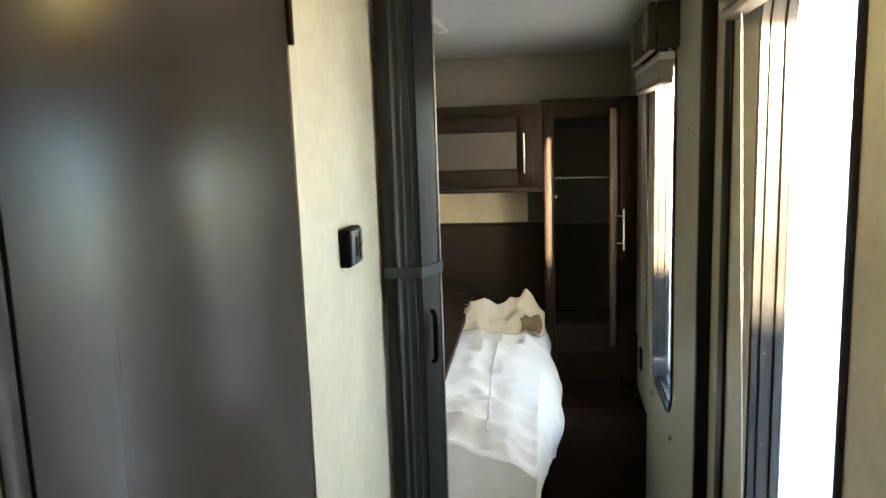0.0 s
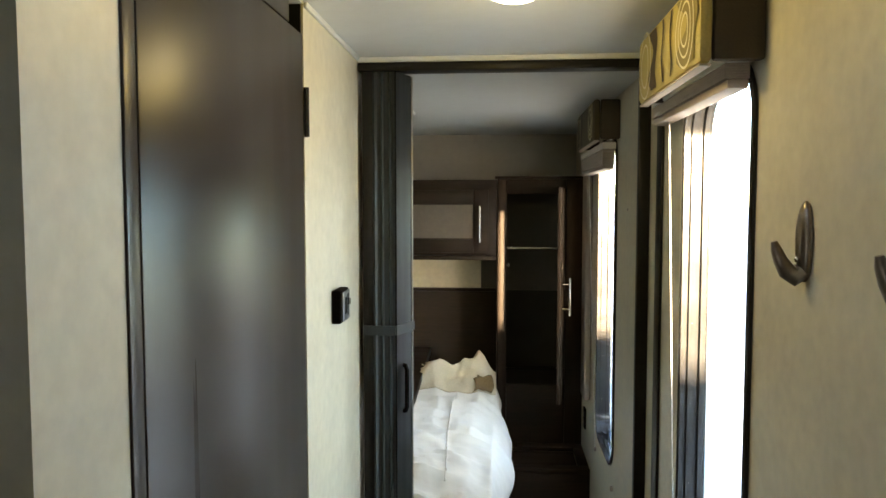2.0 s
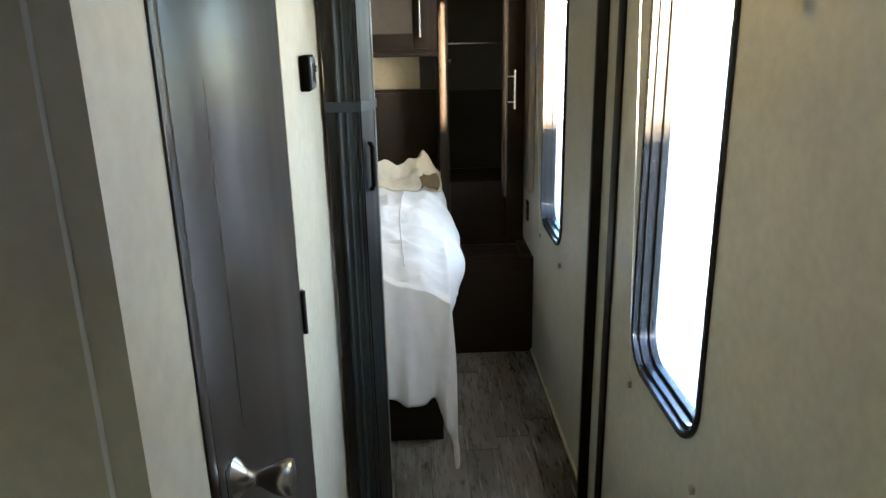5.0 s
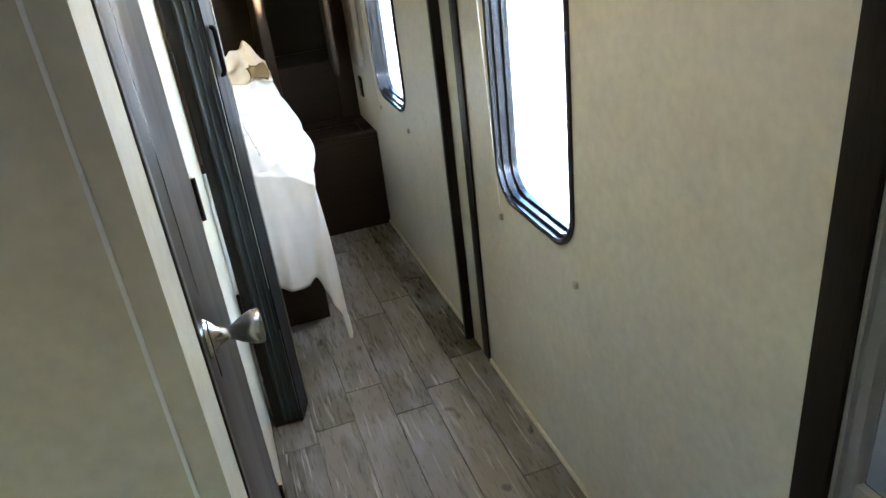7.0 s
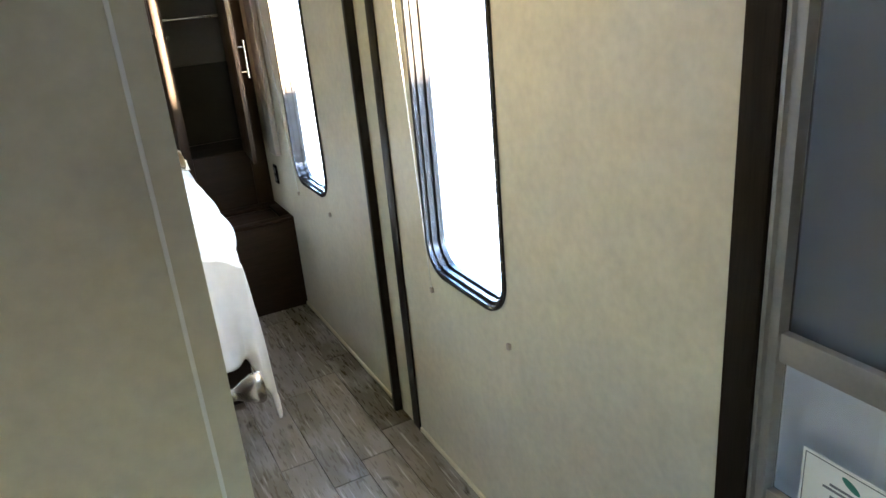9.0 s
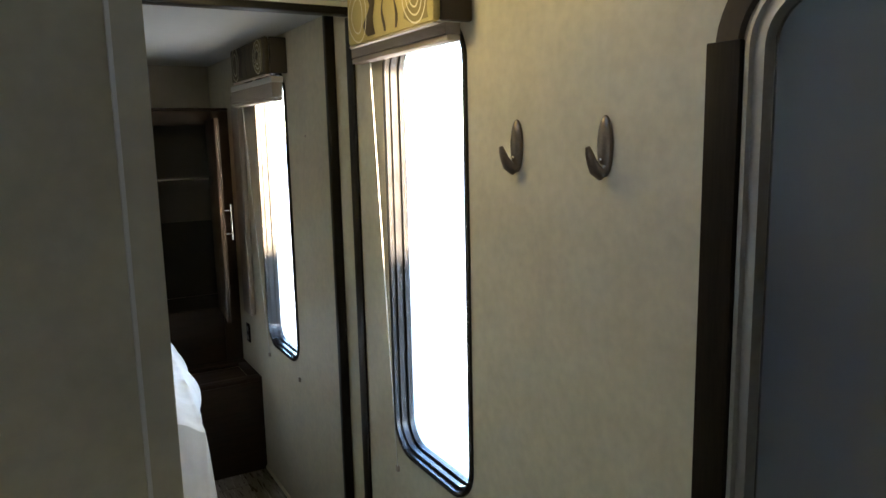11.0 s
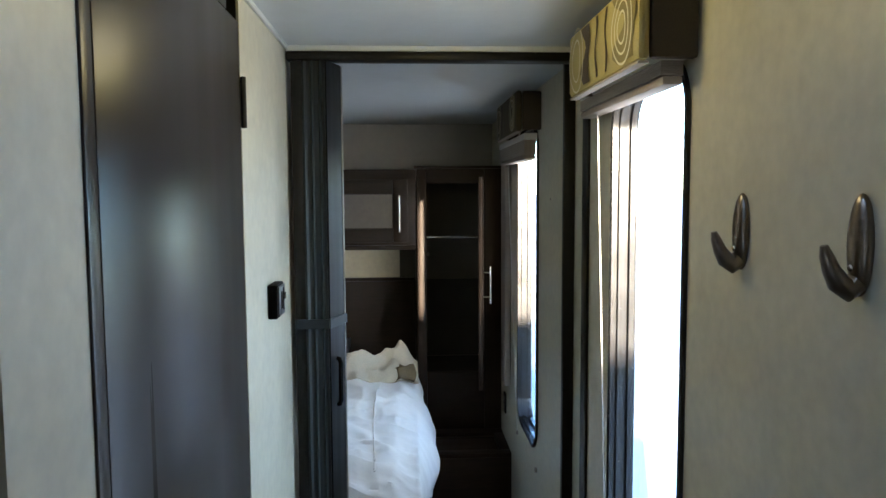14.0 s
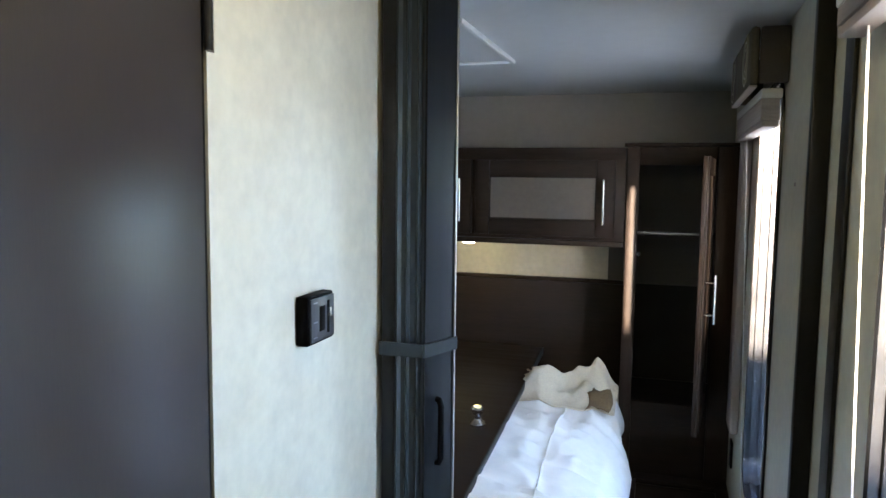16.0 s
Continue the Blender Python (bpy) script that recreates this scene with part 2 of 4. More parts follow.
def lathe(bm, origin, axis, profile, seg=24):
    """Turn (distance along axis, radius) pairs round the axis."""
    q = Vector(axis).to_track_quat("Z", "Y").to_matrix()
    rings = []
    for d, r in profile:
        rings.append([bm.verts.new(Vector(origin) + q @ Vector((r * math.cos(2 * math.pi * k / seg), r * math.sin(2 * math.pi * k / seg), d))) for k in range(seg)])
    for a, b in zip(rings, rings[1:]):
        for k in range(seg):
            bm.faces.new((a[k], a[(k + 1) % seg], b[(k + 1) % seg], b[k]))
    bm.faces.new(list(reversed(rings[0])))
    bm.faces.new(rings[-1])
    return bm


def tube(bm, points, radii, seg=12, flat=1.0):
    """A tapered tube through points."""
    pts = [Vector(p) for p in points]
    rings = []
    for i, p in enumerate(pts):
        d = (pts[min(i + 1, len(pts) - 1)] - pts[max(i - 1, 0)]).normalized()
        side = d.cross(Vector((0, 1, 0))).normalized()
        up = d.cross(side).normalized()
        r = radii[i]
        rings.append([bm.verts.new(p + side * r * flat * math.cos(2 * math.pi * k / seg) + up * r * math.sin(2 * math.pi * k / seg)) for k in range(seg)])
    for a, b in zip(rings, rings[1:]):
        for k in range(seg):
            bm.faces.new((a[k], a[(k + 1) % seg], b[(k + 1) % seg], b[k]))
    bm.faces.new(list(reversed(rings[0])))
    bm.faces.new(rings[-1])
    return bm


def rounded(y0, y1, z0, z1, r, seg=8):
    """The outline of a rounded rectangle as (y, z) pairs."""
    out = []
    for cy, cz, a0 in ((y1 - r, z1 - r, 0), (y0 + r, z1 - r, 90), (y0 + r, z0 + r, 180), (y1 - r, z0 + r, 270)):
        for k in range(seg + 1):
            a = radians(a0 + 90 * k / seg)
            out.append((cy + r * math.cos(a), cz + r * math.sin(a)))
    return out


def slab(bm, x0, x1, outline, holes=()):
    """A sheet between x0 and x1 with an outline and holes given as (y, z) pairs."""
    edges = []
    for loop in (outline, *holes):
        vs = [bm.verts.new((x0, y, z)) for y, z in loop]
        edges += [bm.edges.new((vs[i], vs[(i + 1) % len(vs)])) for i in range(len(vs))]
    got = bmesh.ops.triangle_fill(bm, use_beauty=True, use_dissolve=False, edges=edges)
    faces = [g for g in got["geom"] if isinstance(g, bmesh.types.BMFace)]
    ext = bmesh.ops.extrude_face_region(bm, geom=faces)
    bmesh.ops.translate(bm, vec=(x1 - x0, 0, 0), verts=[g for g in ext["geom"] if isinstance(g, bmesh.types.BMVert)])
    return bm


def ring(bm, y0, y1, z0, z1, r, profile, seg=8):
    """Sweep (inset, x) pairs round a rounded rectangle."""
    loops = []
    for inset, x in profile:
        pts = rounded(y0 + inset, y1 - inset, z0 + inset, z1 - inset, max(0.006, r - inset), seg)
        loops.append([bm.verts.new((x, y, z)) for y, z in pts])
    n = len(loops[0])
    for a, b in zip(loops, loops[1:]):
        for k in range(n):
            bm.faces.new((a[k], a[(k + 1) % n], b[(k + 1) % n], b[k]))
    return bm


def finish(name, bm, mat, smooth=True):
    bmesh.ops.recalc_face_normals(bm, faces=bm.faces)
    me = bpy.data.meshes.new(name)
    bm.to_mesh(me)
    bm.free()
    me.materials.append(mat)
    if smooth:
        me.shade_smooth()
        me.set_sharp_from_angle(angle=radians(35))
    return me


def part(name, bm, mat, parent=None, label=""):
    ob = new(name, finish(name, bm, mat))
    if parent is not None:
        ob.parent = parent
        ob.matrix_parent_inverse = parent.matrix_world.inverted()
    return tagged(ob, label)


def thing(name, at, label, category, group="", kind=""):
    ob = new(name)
    ob.empty_display_size = 0.05
    ob.matrix_world = pose(*at)
    bpy.context.view_layer.update()
    return tagged(ob, label, category, group, kind)


def structure(name, bm, mat, label, category):
    return tagged(part(name, bm, mat), label, category, kind="structure")


# ---- plan ----
H = 1.984            # ceiling
LX = -0.751          # corridor face of the bathroom wall
CY = -1.405           # corner where the corridor opens to the living area
PY = -0.098          # near face of the bedroom partition
BY = 1.885            # front wall of the bedroom
FX = -2.45           # far side wall
RY = -5.2            # rear wall
WIN = (-0.757, -0.346, 0.700, 1.850)
BWIN = (0.558, 0.970, 0.700, 1.850)
DOOR = (-2.16, -1.490, 0.02, 1.800)
VENT = (-0.62, -0.305, -1.53, -1.168)

# ---- setting ----
structure("floor", boxed(FX - 0.06, 0.06, RY - 0.06, BY + 0.06, -0.08, -0.006), M_SUB, "grey brown wood plank vinyl floor", "floor")
outer = [(RY - 0.06, -0.08), (BY + 0.06, -0.08), (BY + 0.06, H + 0.06), (RY - 0.06, H + 0.06)]
structure("wall_east", slab(bmesh.new(), 0, 0.055, outer, [rounded(*WIN, 0.09), rounded(*BWIN, 0.09), rounded(*DOOR, 0.10)]), M_WALL, "cream vinyl side wall with tall narrow windows", "wall")
# the opening is unseen, added for the fill lamp and sky
structure("wall_west", slab(bmesh.new(), FX, FX - 0.055, outer, [rounded(-4.1, -3.5, 0.85, 1.35, 0.06)]), M_WALL, "cream vinyl side wall of the living area", "wall")
structure("wall_north", boxed(FX, 0, BY, BY + 0.06, -0.006, H), M_BACK, "taupe front wall above the bed", "wall")
structure("wall_south", boxed(FX, 0, RY - 0.06, RY, -0.006, H), M_WALL, "cream rear wall of the living area", "wall")
bm = bmesh.new()
for x0, x1, y0, y1 in ((FX - 0.06, VENT[0], RY, BY), (VENT[1], 0.06, RY, BY), (VENT[0], VENT[1], RY, VENT[2]), (VENT[0], VENT[1], VENT[3], BY)):
    box(bm, x0, x1, y0, y1, H, H + 0.05)
structure("ceiling", bm, M_CEIL, "smooth white ceiling panels with faint ripples", "ceiling")
# bathroom block: corridor wall with a door opening, its end wall, and the bedroom partition
bm = bmesh.new()
slab(bm, LX, LX - 0.04, [(CY, 0), (PY, 0), (PY, H), (CY, H)], [[(-1.250, 0.012), (-0.630, 0.012), (-0.630, H - 0.006), (-1.250, H - 0.006)]])
structure("wall_bathroom", bm, M_WALL, "cream vinyl bathroom wall beside the corridor", "wall")
structure("wall_bathroom_end", boxed(FX, LX - 0.002, CY - 0.001, CY + 0.04, 0, H), M_WALL, "cream vinyl end wall facing the living area", "wall")
structure("wall_partition", boxed(FX, LX - 0.002, PY + 0.002, PY + 0.05, 0, H), M_WALL, "cream partition between bathroom and bedroom", "wall")
# near black sheet gives the bathroom its darkness by colour
structure("bathroom_lining", boxed(LX - 0.75, LX - 0.74, CY + 0.05, PY, 0, H), M_SUB, "unseen bathroom inner wall, coloured near black for the darkness inside", "wall")
# corner strip
bm = boxed(LX - 0.028, LX + 0.001, CY - 0.005, CY, 0.0, H)
structure("corner_trim", bm, M_WALL, "cream corner batten on the wall edge", "trim")
structure("corner_trim_edge", boxed(LX - 0.0325, LX - 0.028, CY - 0.007, CY, 0.0, H, 0.001), M_WHITEP, "pale edge bead beside the corner batten", "trim")
# ceiling cove beads and base beads
structure("trim_cove", boxed(LX, LX + 0.008, -0.629, PY - 0.05, H - 0.012, H - 0.001, 0.003), M_CEIL, "cream cove bead under the ceiling", "trim")
structure("trim_cove_east", boxed(-0.010, -0.001, -1.40, -0.80, H - 0.016, H - 0.001, 0.004), M_WALL, "cream cove bead under the ceiling", "trim")
structure("baseboard", boxed(-0.010, -0.001, -1.425, -0.142, 0, 0.018, 0.004), M_CREAM, "cream quarter bead along the floor", "trim")
structure("baseboard_bedroom", boxed(-0.010, -0.001, 0.046, 1.166, 0, 0.018, 0.004), M_CREAM, "cream quarter bead along the floor", "trim")
# bedroom opening
structure("trim_header", boxed(LX + 0.002, -0.002, -0.144, -0.094, 1.947, 1.969, 0.004), M_BLACK, "black moulding over the bedroom opening", "trim")
structure("trim_header_filler", boxed(LX + 0.002, -0.002, -0.138, -0.098, 1.970, H - 0.001), M_CEIL, "cream filler above the black moulding", "trim")
structure("trim_post_near", boxed(-0.008, -0.001, -0.138, -0.084, 0.0, 1.946, 0.002), M_BLACK, "black casing strip on the side wall", "trim")
structure("trim_post_far", boxed(-0.032, -0.001, 0.020, 0.042, 0.0, 1.983, 0.003), M_BLACK, "black strike post on the side wall", "trim")
structure("trim_post_left", boxed(LX + 0.012, LX + 0.040, -0.146, -0.090, 0.0, 1.946, 0.003), M_BLACK, "black post at the bathroom wall end", "trim")
# door casing on the latch side
structure("trim_door_casing", boxed(LX - 0.02, LX + 0.003, -1.265, -1.241, 0.0, H - 0.001, 0.001), M_DOOR, "charcoal door casing strip", "trim")
structure("trim_door_stop", boxed(LX - 0.02, LX - 0.002, -1.2405, -1.229, 0.0, H - 0.001), M_BLACK, "black door stop strip", "trim")
# outside
bm = bmesh.new()
bmesh.ops.create_grid(bm, x_segments=8, y_segments=8, size=600, matrix=Matrix.Translation((0, 0, -0.85)))
structure("ground", bm, M_GROUND, "pale gravel lot outside the windows", "ground")


# neighbouring trailer whose roof shades the lower windows
root = thing("parked_trailer", (2.3, -9.0, -0.85), "plain pale trailer parked behind, shading the lower windows", "trailer")
part("body", boxed(0.2, 4.4, -10.2, -7.6, -0.35, 2.10, 0.08), M_OUTDOOR, root)
part("skirt", boxed(0.3, 4.3, -10.1, -7.7, -0.85, -0.355), M_SUB, root)


# ---- windows ----
def window(name, w):
    y0, y1, z0, z1 = w
    root = thing(name, (0, (y0 + y1) / 2, z0), "tall narrow window in a black rounded frame", "window", kind="structure")
    prof = [(-0.012, -0.001), (-0.011, -0.007), (-0.003, -0.009), (0.003, -0.006), (0.003, 0.007), (0.011, 0.008), (0.011, 0.021), (0.004, 0.022), (0.004, 0.031), (0.014, 0.032), (0.014, 0.050)]
    part("window_frame", ring(bmesh.new(), y0, y1, z0, z1, 0.09, prof, 10), M_FRAME, root)
    g = part("pane", slab(bmesh.new(), 0.043, 0.047, rounded(y0 + 0.012, y1 - 0.012, z0 + 0.012, z1 - 0.012, 0.075)), M_GLASS, root)
    g.visible_shadow = False
    for k in range(6):
        z = z0 + 0.14 + k * 0.175
        part("frame_screw", lathe(bmesh.new(), (0.015, y1 - 0.008, z), (0, -1, 0), [(0, 0.003), (0.002, 0.0025), (0.003, 0.001)], 10), M_PEWTER, root)
    return root


window("window_1", WIN)
window("window_2", BWIN)


def valance(y0, y1, z0, z1, depth, label, front):
    root = thing("window_valance", (-depth / 2, (y0 + y1) / 2, z0), label, "valance", "window valances")
    part("front_board", boxed(-depth, -depth + 0.022, y0, y1, z0, z1, 0.0105), front, root, "brocade front")
    part("end_board", boxed(-depth + 0.023, -0.001, y0, y0 + 0.018, z0 + 0.004, z1 - 0.002, 0.005), M_BROWNCLOTH, root, "dark brown brocade end")
    part("end_board", boxed(-depth + 0.023, -0.001, y1 - 0.018, y1, z0 + 0.004, z1 - 0.002, 0.005), M_BROWNCLOTH, root, "dark brown brocade end")
    L = y1 - y0
    xf = -depth - 0.0015
    # woven figures: broad bands and nested ovals
    for f, wd, mt in ((0.03, 0.10, M_OLIVE), (0.62, 0.055, M_BROWNCLOTH), (0.50, 0.012, M_BROWNCLOTH), (0.36, 0.012, M_BROWNCLOTH)):
        bmb = bmesh.new()
        pts = [(y0 + L * f + 0.008 * math.sin(k * 0.9 + f * 9), z0 + 0.010 + (z1 - z0 - 0.02) * k / 8) for k in range(9)]
        lo = [bmb.verts.new((xf, y, z)) for y, z in pts]
        hi = [bmb.verts.new((xf, y + wd * (0.85 + 0.3 * math.sin(k)), z)) for k, (y, z) in enumerate(pts)]
        for k in range(8):
            bmb.faces.new((lo[k], lo[k + 1], hi[k + 1], hi[k]))
        part("woven_band", bmb, mt, root)
    for f, ry, rz in ((0.17, 0.058, 0.062), (0.17, 0.040, 0.045), (0.17, 0.024, 0.028), (0.84, 0.060, 0.066), (0.84, 0.036, 0.044)):
        bmb = bmesh.new()
        cy, cz = y0 + L * f, (z0 + z1) / 2
        n = 28
        a = [bmb.verts.new((xf - 0.001, cy + ry * math.cos(2 * math.pi * k / n), cz + rz * math.sin(2 * math.pi * k / n) * (1 - 0.2 * math.cos(2 * math.pi * k / n)))) for k in range(n)]
        b = [bmb.verts.new((xf - 0.001, cy + (ry - 0.004) * math.cos(2 * math.pi * k / n), cz + (rz - 0.004) * math.sin(2 * math.pi * k / n) * (1 - 0.2 * math.cos(2 * math.pi * k / n)))) for k in range(n)]
        for k in range(n):
            bmb.faces.new((a[k], a[(k + 1) % n], b[(k + 1) % n], b[k]))
        part("embroidered_oval", bmb, M_CREAM, root)
    part("lower_piping", boxed(-depth + 0.002, -depth + 0.020, y0 + 0.004, y1 - 0.004, z0 - 0.004, z0, 0.001), M_SHADE, root, "pale lining edge")
    return root


valance(-0.796, -0.325, 1.832, 1.966, 0.100, "gold and brown patterned box valance over the window", M_GOLD)
# front cloth is darkened for the little light on that side
valance(0.508, 1.015, 1.832, 1.968, 0.088, "gold and brown patterned box valance in the bedroom", M_DUSK)


def folded_shade(y0, y1, z0, z1, depth):
    root = thing("pleated_shade", (-0.03, (y0 + y1) / 2, z0), "raised taupe pleated shade under the valance", "shade", "pleated shades")
    part("head_rail", boxed(-depth, -0.008, y0, y1, z1, z1 + 0.022, 0.003), M_WHITEP, root, "white head rail")
    n = 6
    for k in range(n):
        h = (z1 - z0) / n
        part("pleat", boxed(-depth + 0.002, -0.012, y0 + 0.004, y1 - 0.004, z0 + k * h, z0 + (k + 0.96) * h, 0.001), M_SHADE, root)
    part("bottom_rail", boxed(-depth + 0.004, -0.014, y0, y1, z0 - 0.016, z0 - 0.001, 0.004), M_SHADE, root)
    return root


def shade_cord(root, a, b):
    if a:
        part("cord", rod(bmesh.new(), a, b, 0.0016, seg=8), M_WHITEP, root, "taut white cord")
    part("cord_anchor", boxed(b[0] - 0.004, -0.001, b[1] - 0.006, b[1] + 0.006, b[2] - 0.012, b[2] + 0.004, 0.001), M_SHADE, root)


near = folded_shade(-0.765, -0.225, 1.814, 1.838, 0.052)
shade_cord(near, (-0.030, -0.310, 1.799), (-0.006, -0.347, 0.630))
shade_cord(near, None, (-0.006, -0.771, 0.627))
far = folded_shade(0.545, 1.180, 1.754, 1.806, 0.055)
shade_cord(far, (-0.030, 1.090, 1.738), (-0.006, 0.985, 0.630))
shade_cord(far, None, (-0.006, 0.560, 0.636))

# fabric covered side leg between the bedroom window and the wardrobe
root = thing("side_leg", (-0.012, 1.30, 0.775), "beige fabric covered side leg beside the bedroom window", "window trim")
part("board", boxed(-0.030, -0.001, 1.190, 1.318, 0.765, 1.80, 0.010), M_SHADE, root)

# ---- accordion door ----
root = thing("accordion_door", (-0.69, -0.08, 0.0), "folded charcoal accordion door strapped open beside the doorway", "door")
for k in range(6):
    y = -0.152 + k * 0.026
    bm = bmesh.new()
    pts = [(-0.712, y + 0.004), (-0.706, y - 0.002), (-0.700, y + 0.003), (-0.692, y + 0.003), (-0.688, y - 0.003), (-0.684, y + 0.003), (-0.672, y + 0.002), (-0.668, y - 0.003), (-0.663, y + 0.003), (-0.656, y + 0.001), (-0.656, y + 0.018), (-0.690, y + 0.021), (-0.712, y + 0.018)]
    lo = [bm.verts.new((x, yy, 0.012)) for x, yy in pts]
    hi = [bm.verts.new((x, yy, 1.944)) for x, yy in pts]
    for i in range(len(pts)):
        j = (i + 1) % len(pts)
        bm.faces.new((lo[i], lo[j], hi[j], hi[i]))
    bm.faces.new(list(reversed(lo)))
    bm.faces.new(hi)
    part("fold", bm, M_FOLD, root)
bm = bmesh.new()
pts = [(-0.655, -0.158), (-0.651, -0.159), (-0.625, -0.084), (-0.624, -0.076), (-0.632, -0.068), (-0.644, -0.070), (-0.655, -0.100)]
lo = [bm.verts.new((x, y, 0.008)) for x, y in pts]
hi = [bm.verts.new((x, y, 1.944)) for x, y in pts]
for i in range(len(pts)):
    j = (i + 1) % len(pts)
    bm.faces.new((lo[i], lo[j], hi[j], hi[i]))
bm.faces.new(list(reversed(lo)))
bm.faces.new(hi)
lead = part("lead_post", bm, M_LEAD, root, "dark lead post")
part("strike_edge", boxed(-0.6235, -0.6205, -0.080, -0.073, 0.010, 1.943, 0.001), M_ALU, lead, "pale grey edge")
bm = bmesh.new()
for a, b in (((-0.736, -0.162), (-0.653, -0.163)), ((-0.653, -0.163), (-0.6195, -0.074))):
    dx, dy = b[0] - a[0], b[1] - a[1]
    ln = math.hypot(dx, dy)
    bs = boxed(0, ln, -0.003, 0, 1.293, 1.317)
    bs.transform(Matrix.Translation((a[0], a[1], 0)) @ Matrix.Rotation(math.atan2(dy, dx), 4, "Z"))
    tmp = bpy.data.meshes.new("tmp")
    bs.to_mesh(tmp)
    bs.free()
    bm.from_mesh(tmp)
    bpy.data.meshes.remove(tmp)
part("strap", bm, M_FOLD, root, "dark webbing strap")
hx, hy = -0.6405, -0.124
nx, ny = 0.945, -0.327
part("pull_handle", tube(bmesh.new(), [(hx + nx * d, hy + ny * d, z) for d, z in ((0, 1.092), (0.007, 1.093), (0.011, 1.103), (0.011, 1.199), (0.007, 1.209), (0, 1.210))], [0.006] * 6), M_PLASTIC, lead, "black plastic pull")

# ---- bathroom door ----
root = thing("door_1", (LX, -0.92, 0.0), "closed charcoal woodgrain bathroom door with a nickel knob", "door", kind="structure")
bm = boxed(LX - 0.026, LX + 0.001, -1.234, -0.640, 0.018, 1.922, 0.0015)
leaf = part("door_leaf", bm, M_DOOR, root)
for z in (1.785, 0.963, 0.16):
    hg = part("hinge", rod(bmesh.new(), (LX + 0.006, -0.6345, z - 0.044), (LX + 0.006, -0.6345, z + 0.044), 0.005, seg=12), M_BLACK, root, "dark barrel hinge")
    part("hinge_leaf", boxed(LX + 0.001, LX + 0.003, -0.6292, -0.620, z - 0.044, z + 0.044), M_STEEL, hg)
part("knob", lathe(bmesh.new(), (LX - 0.002, -1.180, 0.968), (1, 0, 0), [(0, 0.026), (0.004, 0.027), (0.010, 0.022), (0.018, 0.0125), (0.028, 0.009), (0.036, 0.010), (0.046, 0.016), (0.058, 0.0215), (0.068, 0.024), (0.074, 0.022), (0.076, 0.012)], 32), M_STEEL, leaf, "flared brushed nickel knob")
part("latch_plate", boxed(LX + 0.0105, LX + 0.0115, -1.240, -1.226, 0.945, 1.02), M_BLACK, root)

# black boards put the darkness of the gap round the leaf into colour
part("jamb", boxed(LX - 0.060, LX - 0.004, -0.6345, -0.6302, 0.012, H - 0.007), M_BLACK, root, "black lining for the dark hinge gap")
part("head_stop", boxed(LX - 0.060, LX - 0.030, -1.244, -0.636, 1.90, H - 0.007), M_BLACK, root, "black board for the dark gap overhead")
part("head_filler", boxed(LX - 0.029, LX, -1.234, -0.716, 1.925, H - 0.007, 0.001), M_DOOR, root)

# ---- thermostat ----
root = thing("thermostat", (LX, -0.398, 1.366), "small black wall control box on the cream wall", "thermostat")
body = part("body", boxed(LX + 0.001, LX + 0.021, -0.438, -0.358, 1.366, 1.437, 0.003), M_PLASTIC, root)
part("face_plate", boxed(LX + 0.0212, LX + 0.0245, -0.434, -0.362, 1.370, 1.433, 0.0012), M_CONTROL, body, "dark grey face plate")
part("slider_track", boxed(LX + 0.0246, LX + 0.0254, -0.386, -0.379, 1.378, 1.426, 0.0002), M_PLASTIC, body)
part("slider", boxed(LX + 0.0255, LX + 0.030, -0.3855, -0.3795, 1.402, 1.416, 0.001), M_STEEL, body, "silver slider")
part("dial_window", boxed(LX + 0.0246, LX + 0.0256, -0.410, -0.394, 1.384, 1.420, 0.0003), M_PLASTIC, body)
for z in (1.376, 1.398, 1.426):
    part("print_bar", boxed(LX + 0.0246, LX + 0.0250, -0.428, -0.416, z, z + 0.0018), M_INK, body)


# ---- coat hooks ----
def coat_hook(y):
    root = thing("coat_hook", (0, y, 1.517), "oval antique pewter coat hook on the cream wall", "hook", "coat hooks")
    bm = bmesh.new()
    bmesh.ops.create_uvsphere(bm, u_segments=20, v_segments=14, radius=1.0, matrix=Matrix.LocRotScale((-0.004, y, 1.571), None, (0.011, 0.017, 0.053)))
    part("back_plate", bm, M_PEWTER, root)
    part("prong", tube(bmesh.new(), [(-0.008, y, 1.533), (-0.016, y, 1.526), (-0.026, y, 1.533), (-0.034, y, 1.546), (-0.040, y, 1.561), (-0.043, y, 1.571)], [0.012, 0.013, 0.0115, 0.009, 0.007, 0.004], 14), M_PEWTER, root)
    part("screw", lathe(bmesh.new(), (-0.0145, y, 1.548), (-1, 0, 0), [(0, 0.004), (0.001, 0.0035), (0.002, 0.002)], 10), M_STEEL, root)
    return root


coat_hook(-0.960)
coat_hook(-1.219)
# wall screw
tagged(part("wall_screw", lathe(bmesh.new(), (-0.0005, 0.347, 1.603), (-1, 0, 0), [(0, 0.0045), (0.002, 0.004), (0.003, 0.002)], 10), M_SHADE), "small capped screw in the cream wall", "screw")

# ---- ceiling lamp and vent ----
root = thing("ceiling_lamp", (-0.375, -0.745, H), "lit round frosted ceiling lamp", "lamp")
part("base_ring", lathe(bmesh.new(), (-0.375, -0.745, H - 0.001), (0, 0, -1), [(0, 0.064), (0.008, 0.063), (0.011, 0.060)], 40), M_WHITEP, root, "white rim")
dome = part("diffuser", lathe(bmesh.new(), (-0.375, -0.745, H - 0.012), (0, 0, -1), [(0, 0.060), (0.008, 0.057), (0.018, 0.047), (0.026, 0.030), (0.029, 0.010)], 40), M_LAMP, root, "glowing frosted dome")
dome.visible_shadow = False

